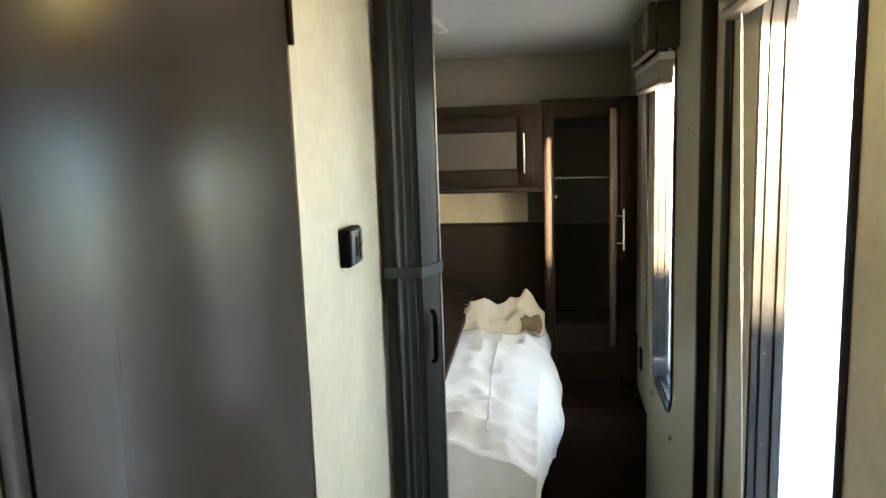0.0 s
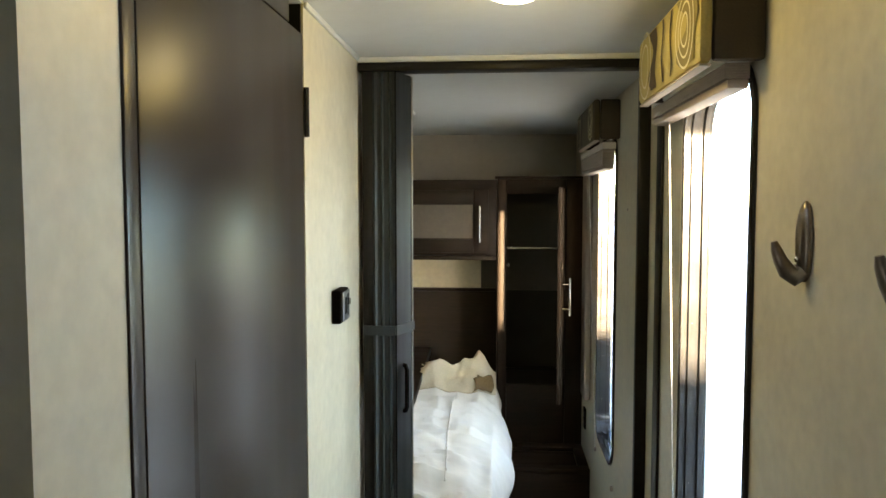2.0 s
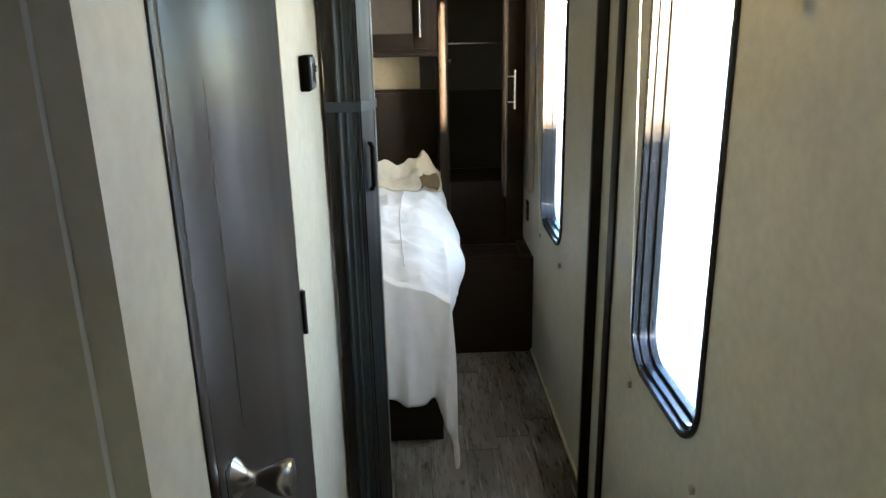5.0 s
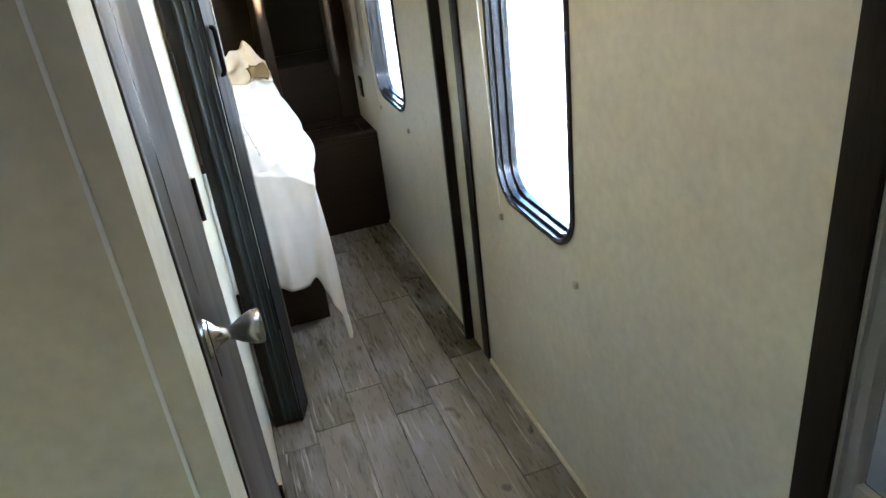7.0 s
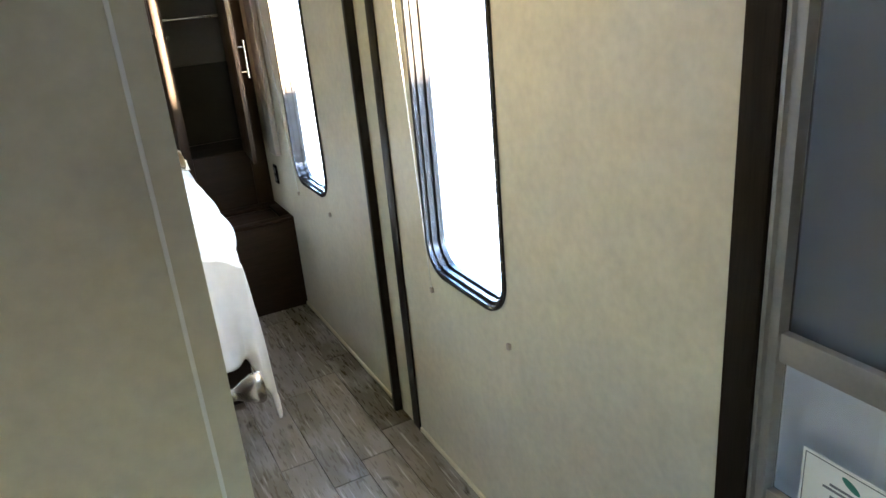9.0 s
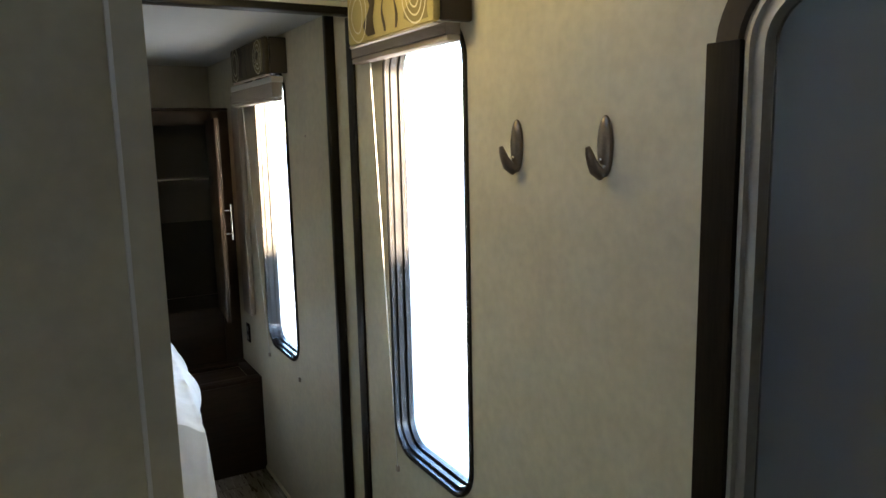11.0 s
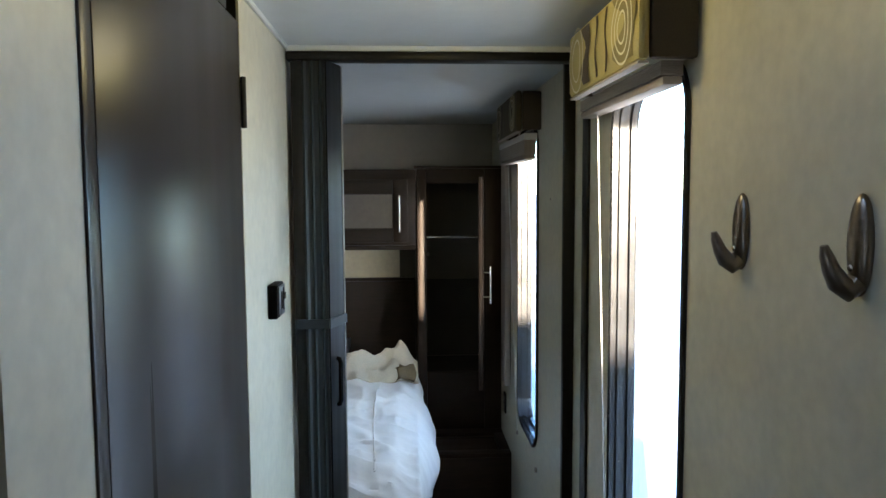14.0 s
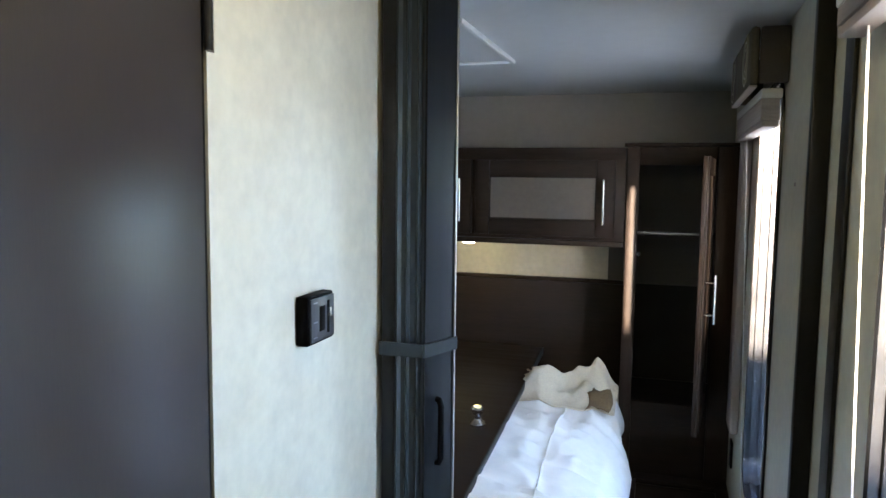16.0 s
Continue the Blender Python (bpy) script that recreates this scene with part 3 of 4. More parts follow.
root = thing("roof_vent", (-0.46, -1.35, H), "white roof vent with a clear crank box", "vent")
bm = bmesh.new()
x0, x1, y0, y1 = VENT
for a in ((x0 - 0.03, x1 + 0.03, y0 - 0.03, y0 + 0.004), (x0 - 0.03, x1 + 0.03, y1 - 0.004, y1 + 0.03), (x0 - 0.03, x0 + 0.004, y0 + 0.005, y1 - 0.005), (x1 - 0.004, x1 + 0.03, y0 + 0.005, y1 - 0.005)):
    box(bm, *a, H - 0.012, H - 0.001, 0.003)
part("frame", bm, M_WHITEP, root)
dm = part("dome", boxed(x0 + 0.005, x1 - 0.005, y0 + 0.005, y1 - 0.005, H + 0.052, H + 0.058), M_SKYDOME, root, "translucent lid")
dm.visible_shadow = False
bm = bmesh.new()
bmesh.ops.create_cone(bm, cap_ends=True, segments=4, radius1=0.030, radius2=0.042, depth=0.026, matrix=Matrix.Translation((-0.342, -1.100, H - 0.0145)) @ Matrix.Rotation(radians(45), 4, "Z"))
bmesh.ops.bevel(bm, geom=list(bm.edges), offset=0.004, segments=2, affect="EDGES")
crank = part("crank_box", bm, M_CLEAR, root, "clear plastic")
part("crank_shaft", rod(bmesh.new(), (-0.342, -1.100, H - 0.002), (-0.342, -1.100, H - 0.026), 0.006), M_WHITEP, crank)
for x in (-0.385, -0.300):
    part("frame_screw", lathe(bmesh.new(), (x, -1.118, H - 0.001), (0, 0, -1), [(0, 0.004), (0.003, 0.0035), (0.004, 0.001)], 10), M_STEEL, root)

# ---- entry door ----
structure("trim_entry_post", boxed(-0.012, -0.001, -1.489, -1.432, 0.0, 1.715, 0.002), M_DARKWOOD, "dark brown trim board beside the entry door", "trim")
bm = bmesh.new()
ring(bm, -2.205, -1.445, -0.02, 1.832, 0.13, [(0, -0.001), (0.001, -0.010), (0.038, -0.011), (0.040, -0.001)], 12)
structure("trim_entry_arch", bm, M_ARCH, "dark rounded trim round the entry door", "trim")
root = thing("door_2", (0.02, -1.83, 0.02), "aluminium framed entry screen door, closed", "door", kind="structure")
y0, y1, z0, z1 = DOOR
part("outer_slab", slab(bmesh.new(), 0.050, 0.054, rounded(y0 + 0.001, y1 - 0.001, z0 + 0.001, z1 - 0.001, 0.10)), M_OUTDOOR, root, "pale grey outer door behind the screen")
part("screen_frame", ring(bmesh.new(), y0, y1, z0, z1, 0.10, [(0.0, 0.012), (0.0, -0.004), (0.006, -0.010), (0.012, -0.010), (0.014, -0.002), (0.022, -0.002), (0.024, -0.008), (0.034, -0.008), (0.038, 0.004), (0.038, 0.014)], 10), M_ALU, root)
for z, h in ((0.962, 0.048), (0.682, 0.052), (0.34, 0.048)):
    part("rail", boxed(-0.006, 0.012, y0 + 0.036, y1 - 0.036, z - h / 2, z + h / 2, 0.003), M_ALU, root)
for za, zb in ((0.987, 1.760), (0.709, 0.937), (0.365, 0.655), (0.06, 0.315)):
    pn = part("pane", boxed(0.006, 0.009, y0 + 0.040, y1 - 0.040, za, zb), M_SCREEN if zb > 1.7 else M_GLASS, root)
    pn.visible_shadow = False
# notice card on the screen door
root = thing("notice_card", (0.003, -1.67, 0.71), "white notice card with a green mark and lines of print", "card")
cy0, cy1, cz0, cz1 = -1.76, -1.575, 0.716, 0.815
part("card", boxed(0.0040, 0.0052, cy0, cy1, cz0, cz1), M_PAPER, root)
bm = bmesh.new()
for a in ((cy0 + 0.004, cy1 - 0.004, cz0 + 0.004, cz0 + 0.0055), (cy0 + 0.004, cy1 - 0.004, cz1 - 0.0055, cz1 - 0.004), (cy0 + 0.004, cy0 + 0.0055, cz0 + 0.006, cz1 - 0.006), (cy1 - 0.0055, cy1 - 0.004, cz0 + 0.006, cz1 - 0.006)):
    box(bm, 0.0034, 0.0039, *a)
part("border", bm, M_INK, root)
for z, w, h in ((0.775, 0.09, 0.004), (0.767, 0.11, 0.004), (0.752, 0.085, 0.007), (0.741, 0.11, 0.003), (0.735, 0.10, 0.003), (0.722, 0.05, 0.004)):
    part("print_line", boxed(0.0034, 0.0039, -1.666 - w / 2, -1.666 + w / 2, z, z + h), M_INK, root)
bm = bmesh.new()
bmesh.ops.create_uvsphere(bm, u_segments=14, v_segments=8, radius=1, matrix=Matrix.LocRotScale((0.0036, -1.652, 0.793), Euler((0.5, 0, 0)), (0.0006, 0.016, 0.006)))
part("green_mark", bm, M_GREEN, root)
bm = bmesh.new()
bmesh.ops.create_uvsphere(bm, u_segments=12, v_segments=8, radius=1, matrix=Matrix.LocRotScale((0.0036, -1.612, 0.725), None, (0.0006, 0.006, 0.006)))
part("red_mark", bm, M_RED, root)
# black console over the entry door
root = thing("overdoor_console", (-0.05, -1.8, 1.83), "black moulded console above the entry door", "console")
bm = bmesh.new()
prof = [(-1.500, 1.808), (-1.500, 1.853), (-1.568, 1.884), (-1.640, 1.930), (-2.22, 1.930), (-2.22, 1.808)]
slab(bm, -0.001, -0.085, prof)
part("body", bm, M_PLASTIC, root)
part("knob", lathe(bmesh.new(), (-0.0855, -1.535, 1.842), (-1, 0, 0), [(0, 0.014), (0.006, 0.013), (0.008, 0.010)], 20), M_PLASTIC, root)
for ya, yb in ((-1.545, -1.535), (-1.555, -1.55), (-1.62, -1.60), (-1.63, -1.605)):
    part("wire", tube(bmesh.new(), [(-0.03, ya, 1.808), (-0.032, (ya + yb) / 2, 1.796), (-0.016, yb, 1.786)], [0.0016] * 3, 6), M_GREYP, root)

# ---- bedroom: wardrobe, cabinets, headboard, box ----
WY = 1.508
root = thing("wardrobe", (-0.2, WY, 0.47), "dark espresso wardrobe with its door standing open", "wardrobe")
part("left_side", boxed(-0.408, -0.392, WY + 0.020, BY - 0.001, 0.47, 1.738), M_WOOD, root)
part("face_stile", boxed(-0.408, -0.363, WY, WY + 0.019, 0.47, 1.738, 0.001), M_WOOD, root)
part("face_stile", boxed(-0.084, -0.001, WY, WY + 0.019, 0.47, 1.738, 0.001), M_WOOD, root)
part("top_rail", boxed(-0.362, -0.085, WY, WY + 0.019, 1.670, 1.738, 0.001), M_WOODX, root)
part("lower_panel", boxed(-0.362, -0.085, WY, WY + 0.019, 0.47, 0.755, 0.001), M_WOODX, root)
part("crown", boxed(-0.420, -0.001, WY - 0.008, WY + 0.03, 1.739, 1.752, 0.003), M_WOODX, root)
part("top_board", boxed(-0.391, -0.001, WY + 0.031, BY - 0.001, 1.722, 1.738), M_WOODX, root)
# back and inner floor have the wardrobe's inner darkness in their colours
part("back_upper", boxed(-0.391, -0.001, BY - 0.012, BY - 0.002, 1.168, 1.721), M_DIMTAUPE, root, "taupe upper back, darkened for the closet's shade")
part("back_lower", boxed(-0.391, -0.001, BY - 0.016, BY - 0.006, 0.755, 1.167), M_SUB, root, "lower back coloured near black for the unlit depth")
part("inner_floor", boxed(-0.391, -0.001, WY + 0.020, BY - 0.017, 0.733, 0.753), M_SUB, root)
part("hanging_rod", rod(bmesh.new(), (-0.391, 1.61, 1.406), (-0.001, 1.61, 1.406), 0.007), M_STEEL, root, "chrome hanging rod")
part("catch", lathe(bmesh.new(), (-0.362, WY + 0.008, 1.331), (1, -0.4, 0), [(0, 0.007), (0.006, 0.006), (0.010, 0.010), (0.014, 0.006)], 14), M_STEEL, root, "small bright catch")


def bar_handle(parent, base, out, z0, z1, r=0.0055):
    """A straight bar pull; out is the way off the face."""
    b, o = Vector(base), Vector(out)
    bm = bmesh.new()
    rod(bm, b + o * 0.030 + Vector((0, 0, z0)), b + o * 0.030 + Vector((0, 0, z1)), r)
    for z in (z0 + 0.028, z1 - 0.028):
        rod(bm, b + Vector((0, 0, z)), b + o * 0.030 + Vector((0, 0, z)), r * 0.8)
    return part("handle", bm, M_STEEL, parent, "brushed nickel bar pull")


# the door swings out on its hinge side, a little short of a right angle
swing = pose(-0.098, WY - 0.003, 0, 0, 0, -6.0)


def swung(bm):
    bm.transform(swing)
    return bm


DL = 0.385
dr = part("door", swung(boxed(-0.014, 0.0, -DL, 0.0, 0.766, 1.690, 0.002)), M_WOOD, root)
for a in ((-DL, -DL + 0.056, 0.766, 1.690), (-0.056, -0.002, 0.766, 1.690)):
    part("door_stile", swung(boxed(0.0005, 0.007, *a, 0.0015)), M_WOOD, dr)
for a in ((-DL + 0.057, -0.057, 0.766, 0.826), (-DL + 0.057, -0.057, 1.630, 1.690)):
    part("door_rail", swung(boxed(0.0005, 0.007, *a, 0.0015)), M_WOOD, dr)
out = swing.to_3x3() @ Vector((1, 0, 0))
bar_handle(dr, swing @ Vector((0.007, -DL + 0.026, 0)), out, 1.145, 1.307)

root = thing("overhead_cabinet", (-1.1, WY, 1.353), "dark espresso overhead cabinet with taupe inset doors", "cabinet")
part("carcass", boxed(-2.04, -0.412, WY + 0.004, BY - 0.001, 1.375, 1.736, 0.002), M_WOODX, root)
part("lower_rail", boxed(-2.04, -0.412, WY - 0.004, WY + 0.03, 1.353, 1.374, 0.002), M_WOODX, root)
for x0, x1 in ((-1.000, -0.450), (-1.575, -1.018)):
    dr = part("door", boxed(x0, x1, WY - 0.012, WY + 0.003, 1.390, 1.687, 0.002), M_WOODX, root)
    bm = bmesh.new()
    for a in ((x0, x0 + 0.058, 1.390, 1.687), (x1 - 0.070, x1, 1.390, 1.687), (x0 + 0.059, x1 - 0.071, 1.390, 1.455), (x0 + 0.059, x1 - 0.071, 1.621, 1.687)):
        box(bm, a[0], a[1], WY - 0.022, WY - 0.0125, a[2], a[3], 0.002)
    part("door_frame", bm, M_WOODX, dr)
    part("inset_panel", boxed(x0 + 0.062, x1 - 0.074, WY - 0.0150, WY - 0.0123, 1.458, 1.618), M_TAUPE, dr, "taupe inset")
    bar_handle(dr, (x1 - 0.040, WY - 0.022, 0), (0, -1, 0), 1.440, 1.612, 0.005)
nx = -1.07
lp = thing("puck_lamp", (nx, 1.66, 1.34), "lit round puck lamp under the overhead cabinet", "lamp")
part("ring", lathe(bmesh.new(), (nx, 1.66, 1.374), (0, 0, -1), [(0, 0.036), (0.026, 0.034), (0.030, 0.030)], 24), M_WHITEP, lp)
puck = part("diffuser", lathe(bmesh.new(), (nx, 1.66, 1.3435), (0, 0, -1), [(0, 0.030), (0.008, 0.024), (0.011, 0.010)], 24), M_LAMP, lp, "glowing diffuser")
puck.visible_shadow = False
# shadow at the lit panel's end, built as a dark strip
structure("trim_bedhead_shade", boxed(-0.494, -0.412, BY - 0.012, BY - 0.001, 1.178, 1.374), M_DIMTAUPE, "dark taupe strip standing in for the shadow beside the wardrobe", "trim")
structure("wall_panel_bedhead", boxed(-2.04, -0.495, BY - 0.006, BY - 0.001, 1.178, 1.374), M_WALL, "cream panel between headboard and cabinet", "wall")
root = thing("headboard", (-1.2, BY, 0.3), "plain dark brown headboard across the bed", "headboard")
part("board", boxed(-2.04, -0.412, BY - 0.030, BY - 0.008, 0.30, 1.160, 0.002), M_WOODX, root)
part("cap_rail", boxed(-2.04, -0.412, BY - 0.034, BY - 0.007, 1.161, 1.177, 0.003), M_WOODX, root)

root = thing("bedside_box", (-0.18, 1.37, 0), "low dark espresso storage box beside the bed", "storage box")
part("front", boxed(-0.400, -0.001, 1.168, 1.186, 0, 0.449, 0.001), M_WOODX, root)
part("inner_side", boxed(-0.400, -0.382, 1.187, 1.88, 0, 0.449), M_WOODX, root)
bm = bmesh.new()
for a in ((-0.400, -0.001, 1.168, 1.223), (-0.400, -0.001, 1.450, 1.88), (-0.400, -0.330, 1.224, 1.449), (-0.045, -0.001, 1.224, 1.449)):
    box(bm, a[0], a[1], a[2], a[3], 0.450, 0.468, 0.001)
part("top", bm, M_WOODX, root)
part("recess", boxed(-0.329, -0.046, 1.225, 1.448, 0.440, 0.4495), M_WOODX, root, "sunken tray in the top")
# outlet
root = thing("wall_outlet", (0, 1.372, 0.60), "black wall outlet plate beside the storage box", "outlet")
pl = part("plate", boxed(-0.008, -0.001, 1.328, 1.383, 0.597, 0.690, 0.002), M_PLASTIC, root)
for z in (0.622, 0.663):
    part("socket", boxed(-0.0095, -0.0082, 1.341, 1.370, z - 0.013, z + 0.013, 0.0005), M_GREYP, pl)
# ceiling hatch in the bedroom
root = thing("ceiling_hatch", (-0.93, 0.66, H), "white square roof hatch surround in the bedroom", "hatch")
bm = bmesh.new()
for a in ((-1.13, -0.732, 0.33, 0.345), (-1.13, -0.732, 0.925, 0.940), (-1.13, -1.115, 0.346, 0.924), (-0.747, -0.732, 0.346, 0.924)):
    box(bm, *a, H - 0.014, H - 0.001, 0.003)
part("surround", bm, M_WHITEP, root)
part("lid", boxed(-1.114, -0.748, 0.346, 0.924, H - 0.006, H - 0.001), M_CEIL, root)

# ---- bed ----
root = thing("bed", (-1.1, 1.1, 0), "queen bed on a dark wooden base", "bed")
part("base", boxed(-1.80, -0.45, 0.43, BY - 0.04, 0, 0.34, 0.003), M_WOODX, root)
bm = boxed(-1.88, -0.430, 0.410, BY - 0.045, 0.341, 0.615, 0.05)
part("mattress", bm, M_WHITEP, root)


def smoothstep(a, b, v):
    u = min(1, max(0, (v - a) / (b - a)))
    return u * u * (3 - 2 * u)


def cover_top(x, y):
    """Height of the rumpled cover over the bed."""
    z = 0.672 + 0.05 * smoothstep(-0.45, -0.75, x) + 0.055 * smoothstep(0.4, 1.3, y)
    z += 0.016 * noise.noise((x * 7, y * 3.2, 1.3)) + 0.009 * noise.noise((x * 16, y * 9, 4.1)) + 0.009 * noise.noise((x * 5 + y * 22, y * 14, 2.0)) + 0.018 * max(0.0, noise.noise((x * 4 - y * 9, y * 17, 8.0)))
    for a, b, c, k in ((7, 4, 1.7, 0.008), (3, 12, 6.3, 0.010), (11, 9, 9.1, 0.003)):
        ridge = 1 - abs(noise.noise((x * a + y * 3, y * b - x * 4, c))) * 1.9
        z += k * max(0.0, ridge) ** 2
    h = smoothstep(1.18, 1.47, y)
    head = 0.035 + 0.012 * noise.noise((x * 11, 3.0, 7.7)) + 0.075 * max(0.0, 1 - abs(x + 0.495) / 0.14) + 0.02 * smoothstep(-0.64, -0.70, x)
    z += h * head + 0.03 * h * noise.noise((x * 13, y * 11, 6.0))
    z -= 0.22 * smoothstep(1.485, 1.60, y)
    return z


def dust_cover():
    """A loose sheet: over the top, down the side and over the foot, with one corner trailing to the floor."""
    root = thing("dust_cover", (-0.56, 1.0, 0.64), "rumpled white cotton dust cover trailing to the floor", "sheet")
    bm = bmesh.new()
    ny, ns = 110, 70
    grid = []
    for j in range(ny + 1):
        u = j / ny
        row = []
        for i in range(ns + 1):
            s = i / ns
            # along the bed: u < 0.24 hangs at the foot
            if u < 0.24:
                d = 1 - u / 0.24
                y, drop = 0.352 - 0.11 * math.sin(math.pi * 0.5 * d), d
            else:
                y, drop = 0.352 + (1.60 - 0.352) * (u - 0.24) / 0.76, 0.0
            # across: s > 0.68 hangs at the side, bulging half way up the bed
            if s < 0.68:
                x, side = -0.770 + 0.350 * s / 0.68, 0.0
            else:
                side = (s - 0.68) / 0.32
                bulge = 0.012 + 0.072 * smoothstep(0.45, 0.95, y) * (1 - 0.75 * smoothstep(1.12, 1.42, y))
                x = -0.420 + bulge * math.sin(min(1, side * 1.5) * math.pi * 0.5) - 0.03 * smoothstep(0.6, 1, side)
            top = cover_top(max(-0.80, min(-0.425, x)), max(0.36, y))
            edge = smoothstep(-0.53, -0.42, min(x, -0.42))
            top -= 0.035 * edge * edge
            round_foot = smoothstep(0.56, 0.345, y) if drop == 0 else 1.0
            top -= 0.045 * round_foot * round_foot
            length_side = 0.26 - 0.10 * smoothstep(0.9, 1.6, y)
            z = top - side * length_side
            if side:
                x += 0.014 * side * noise.noise((y * 8, 2.2, side * 1.5)) + 0.010 * side * math.sin(y * 21 + 2 * side)
            if drop:
                # the cloth's own corner hangs lowest, the hem of the foot rises to a notch beside it
                notch = smoothstep(0.44, 0.62, s) * (1 - smoothstep(0.62, 0.72, s))
                hem = 0.40 + 0.02 * noise.noise((x * 6, 0.3, 5.0)) - 0.05 * notch
                z = top - drop * hem - side * (length_side - 0.04 * drop)
                x += drop * (-0.035 * (1 - side) * smoothstep(0.5, 0.68, s) + 0.030 * side)
                fold = 0.010 * math.sin(x * 60 + 1.0) + 0.020 * abs(noise.noise((x * 14, drop * 1.2, 3.0))) + 0.012 * noise.noise((x * 26, drop * 1.6, 9.0))
                y += fold * drop + 0.045 * notch * drop - 0.030 * smoothstep(0.75, 0.95, s) * drop
                z = max(z, 0.012)
            row.append(bm.verts.new((x, y, z)))
        grid.append(row)
    for j in range(ny):
        for i in range(ns):
            bm.faces.new((grid[j][i], grid[j][i + 1], grid[j + 1][i + 1], grid[j + 1][i]))
    ob = part("sheet", bm, M_SHEET, root)
    sol = ob.modifiers.new("thickness", "SOLIDIFY")
    sol.thickness, sol.offset = 0.004, -1
    bm = bmesh.new()
    pts = []
    for k in range(60):
        y = 0.40 + 1.1 * k / 59
        x = -0.585 + 0.012 * math.sin(y * 5)
        pts.append((x, y, cover_top(x, y) + 0.003))
    tube(bm, pts, [0.0028] * 60, 6)
    part("seam", bm, M_SHEET, root)
    return root


dust_cover()
def fold_ridge(x, y, ax, ay, bx, by, w):
    """Height of a sharp ridge from a to b, one at the crest and none past w."""
    dx, dy = bx - ax, by - ay
    u = min(1, max(0, ((x - ax) * dx + (y - ay) * dy) / (dx * dx + dy * dy)))
    return max(0.0, 1 - math.hypot(x - ax - u * dx, y - ay - u * dy) / w)


# cream tone partly carries the warm puck light and shade at the head
root = thing("cream_throw", (-0.58, 1.4, 0.78), "crumpled cotton throw heaped at the bed head, cream partly for warm shade", "throw")
bm = bmesh.new()
grid = []
for j in range(61):
    row = []
    for i in range(71):
        x, y = -0.765 + 0.355 * i / 70, 1.27 + 0.30 * j / 60
        z = cover_top(x, y) + 0.004
        lift = smoothstep(1.27, 1.36, y)
        z += lift * (0.012 + 0.05 * fold_ridge(x, y, -0.72, 1.36, -0.56, 1.44, 0.05) + 0.022 * fold_ridge(x, y, -0.56, 1.33, -0.50, 1.46, 0.06))
        z += lift * (0.022 * max(0.0, 1 - abs(x + 0.49) / 0.07) * smoothstep(1.38, 1.47, y) - 0.03 * fold_ridge(x, y, -0.45, 1.34, -0.41, 1.44, 0.05))
        z += lift * (0.009 * abs(noise.noise((x * 15, y * 13, 0.4))) + 0.006 * noise.noise((x * 34, y * 30, 2.0)))
        z = max(z, cover_top(x, y) + 0.006)
        row.append(bm.verts.new((x, y + 0.006 * noise.noise((x * 20, y * 9, 5)), z)))
    grid.append(row)
for j in range(60):
    for i in range(70):
        bm.faces.new((grid[j][i], grid[j][i + 1], grid[j + 1][i + 1], grid[j + 1][i]))
ob = part("cloth", bm, M_PILLOW, root)
sol = ob.modifiers.new("thickness", "SOLIDIFY")
sol.thickness, sol.offset = 0.003, -1

# brown patch laid on as the shadow in the throw's crease
bm = bmesh.new()
grid = []
for j in range(17):
    row = []
    for i in range(15):
        u, v = i / 14, j / 16
        x = -0.515 + 0.085 * u + 0.012 * math.sin(v * 5)
        y = 1.255 + 0.115 * v + 0.015 * math.sin(u * 6) + 0.03 * u
        z = cover_top(x, y) + 0.011 + 0.008 * abs(noise.noise((x * 30, y * 26, 1.1))) + 0.020 * math.sin(math.pi * v) * (0.4 + 0.6 * u)
        row.append(bm.verts.new((x, y, z)))
    grid.append(row)
for j in range(16):
    for i in range(14):
        bm.faces.new((grid[j][i], grid[j][i + 1], grid[j + 1][i + 1], grid[j + 1][i]))
ob = part("brown_shadow", bm, M_UMBER, root, "brown patch standing in for the shadowed crease")
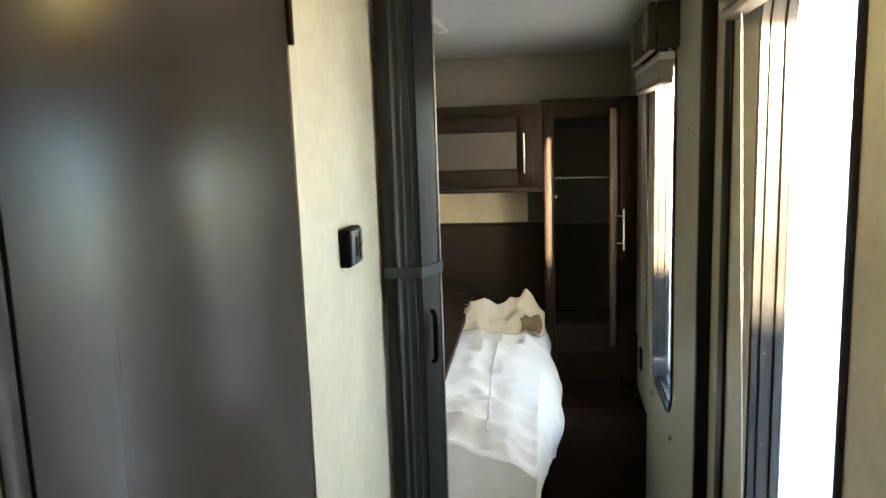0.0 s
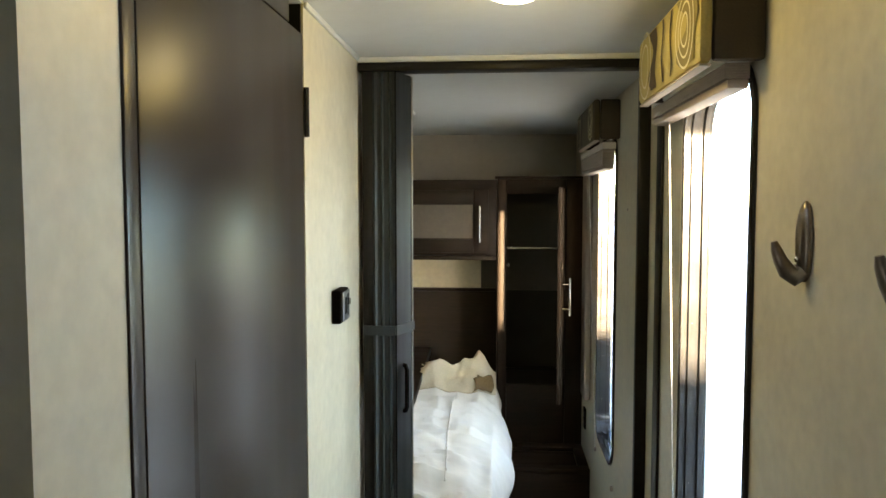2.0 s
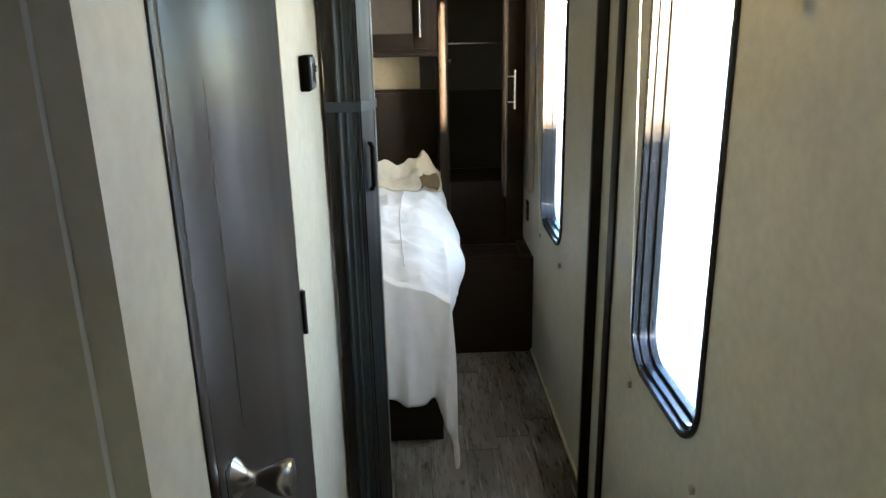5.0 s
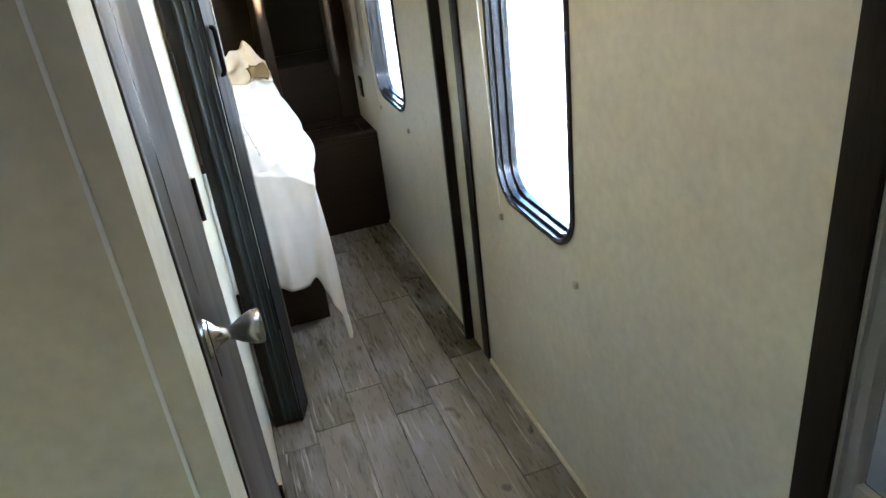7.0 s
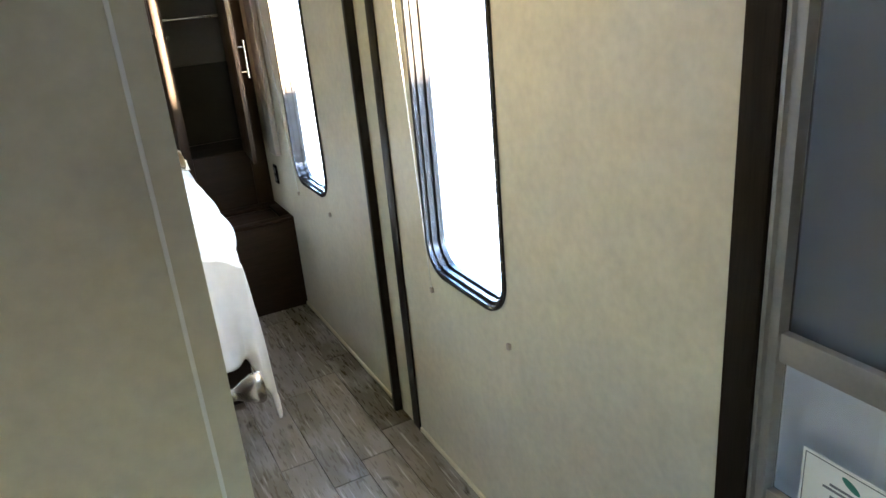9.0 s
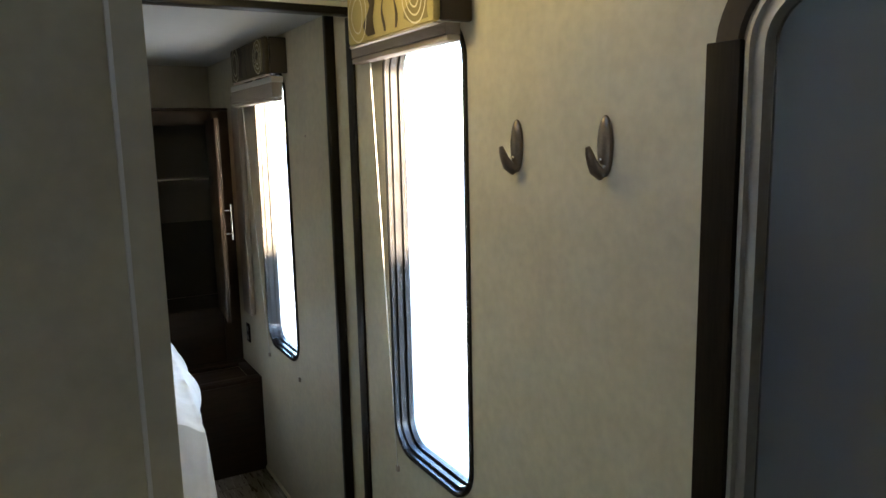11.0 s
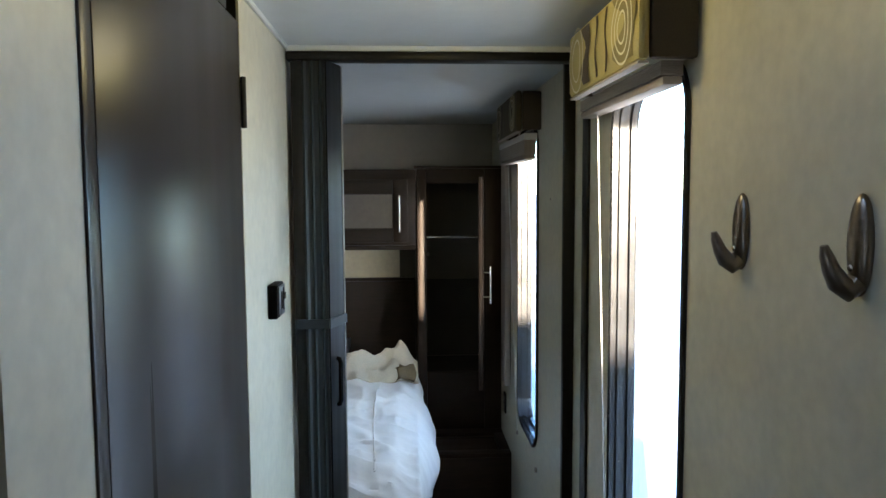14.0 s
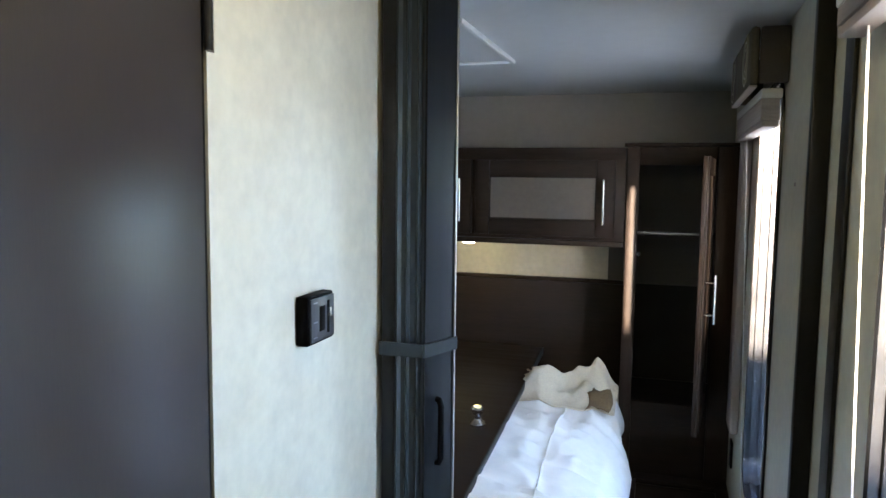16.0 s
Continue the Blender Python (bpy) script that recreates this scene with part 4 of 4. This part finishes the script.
sol = ob.modifiers.new("thickness", "SOLIDIFY")
sol.thickness, sol.offset = 0.003, -1

# loose door panel lying on the bed
root = thing("loose_panel", (-1.05, 1.1, 0.66), "dark wooden door panel lying on the bed", "panel")
tilt = Matrix.Translation((-1.06, 1.05, 0.783)) @ Matrix.Rotation(math.atan(0.10), 4, "X")
for nm, a, mt, lb in (("slab", (-0.308, 0.308, -0.74, 0.70, 0, 0.030), M_WOODX, ""), ("edge_band", (0.309, 0.312, -0.74, 0.70, 0.002, 0.031), M_BLACK, "black edge band")):
    bm = boxed(*a, 0.001)
    bm.transform(tilt)
    part(nm, bm, mt, root, lb)
bm = lathe(bmesh.new(), (0.232, -0.13, 0.031), (0, 0, 1), [(0, 0.026), (0.004, 0.027), (0.010, 0.020), (0.020, 0.010), (0.030, 0.010), (0.042, 0.018), (0.056, 0.022), (0.062, 0.014)], 24)
bm.transform(tilt)
part("knob", bm, M_STEEL, root, "flared nickel knob")
part("prop_cushion", boxed(-1.36, -0.84, 0.43, 1.74, 0.616, 0.715, 0.03), M_PILLOW, root, "cream cushion under the panel")

# ---- floor planks ----
floor_ob = bpy.data.objects["floor"]
PW, PL = 0.125, 0.61


def plank_mesh(length):
    bm = boxed(0.0008, PW - 0.0008, 0.0008, length - 0.0008, -0.006, 0.0)
    top = [e for e in bm.edges if all(v.co.z > -0.001 for v in e.verts)]
    bmesh.ops.bevel(bm, geom=top, offset=0.0012, segments=1, affect="EDGES")
    return finish("plank", bm, M_PLANK, smooth=False)


PLANKS = {PL: plank_mesh(PL)}
rng = random.Random(4)
x = -PW
row = 0
while x > FX - 0.001:
    y = RY + (rng.uniform(0, PL) if row else 0.265) - PL
    while y < BY:
        y0, y1 = max(y, RY), min(y + PL, BY)
        if y1 - y0 > 0.06:
            key = round(y1 - y0, 2)
            if key not in PLANKS:
                PLANKS[key] = plank_mesh(key)
            ob = new("plank", PLANKS[key])
            ob.matrix_world = pose(max(x, FX), y0, 0)
            ob.parent = floor_ob
        y += PL
    x -= PW
    row += 1
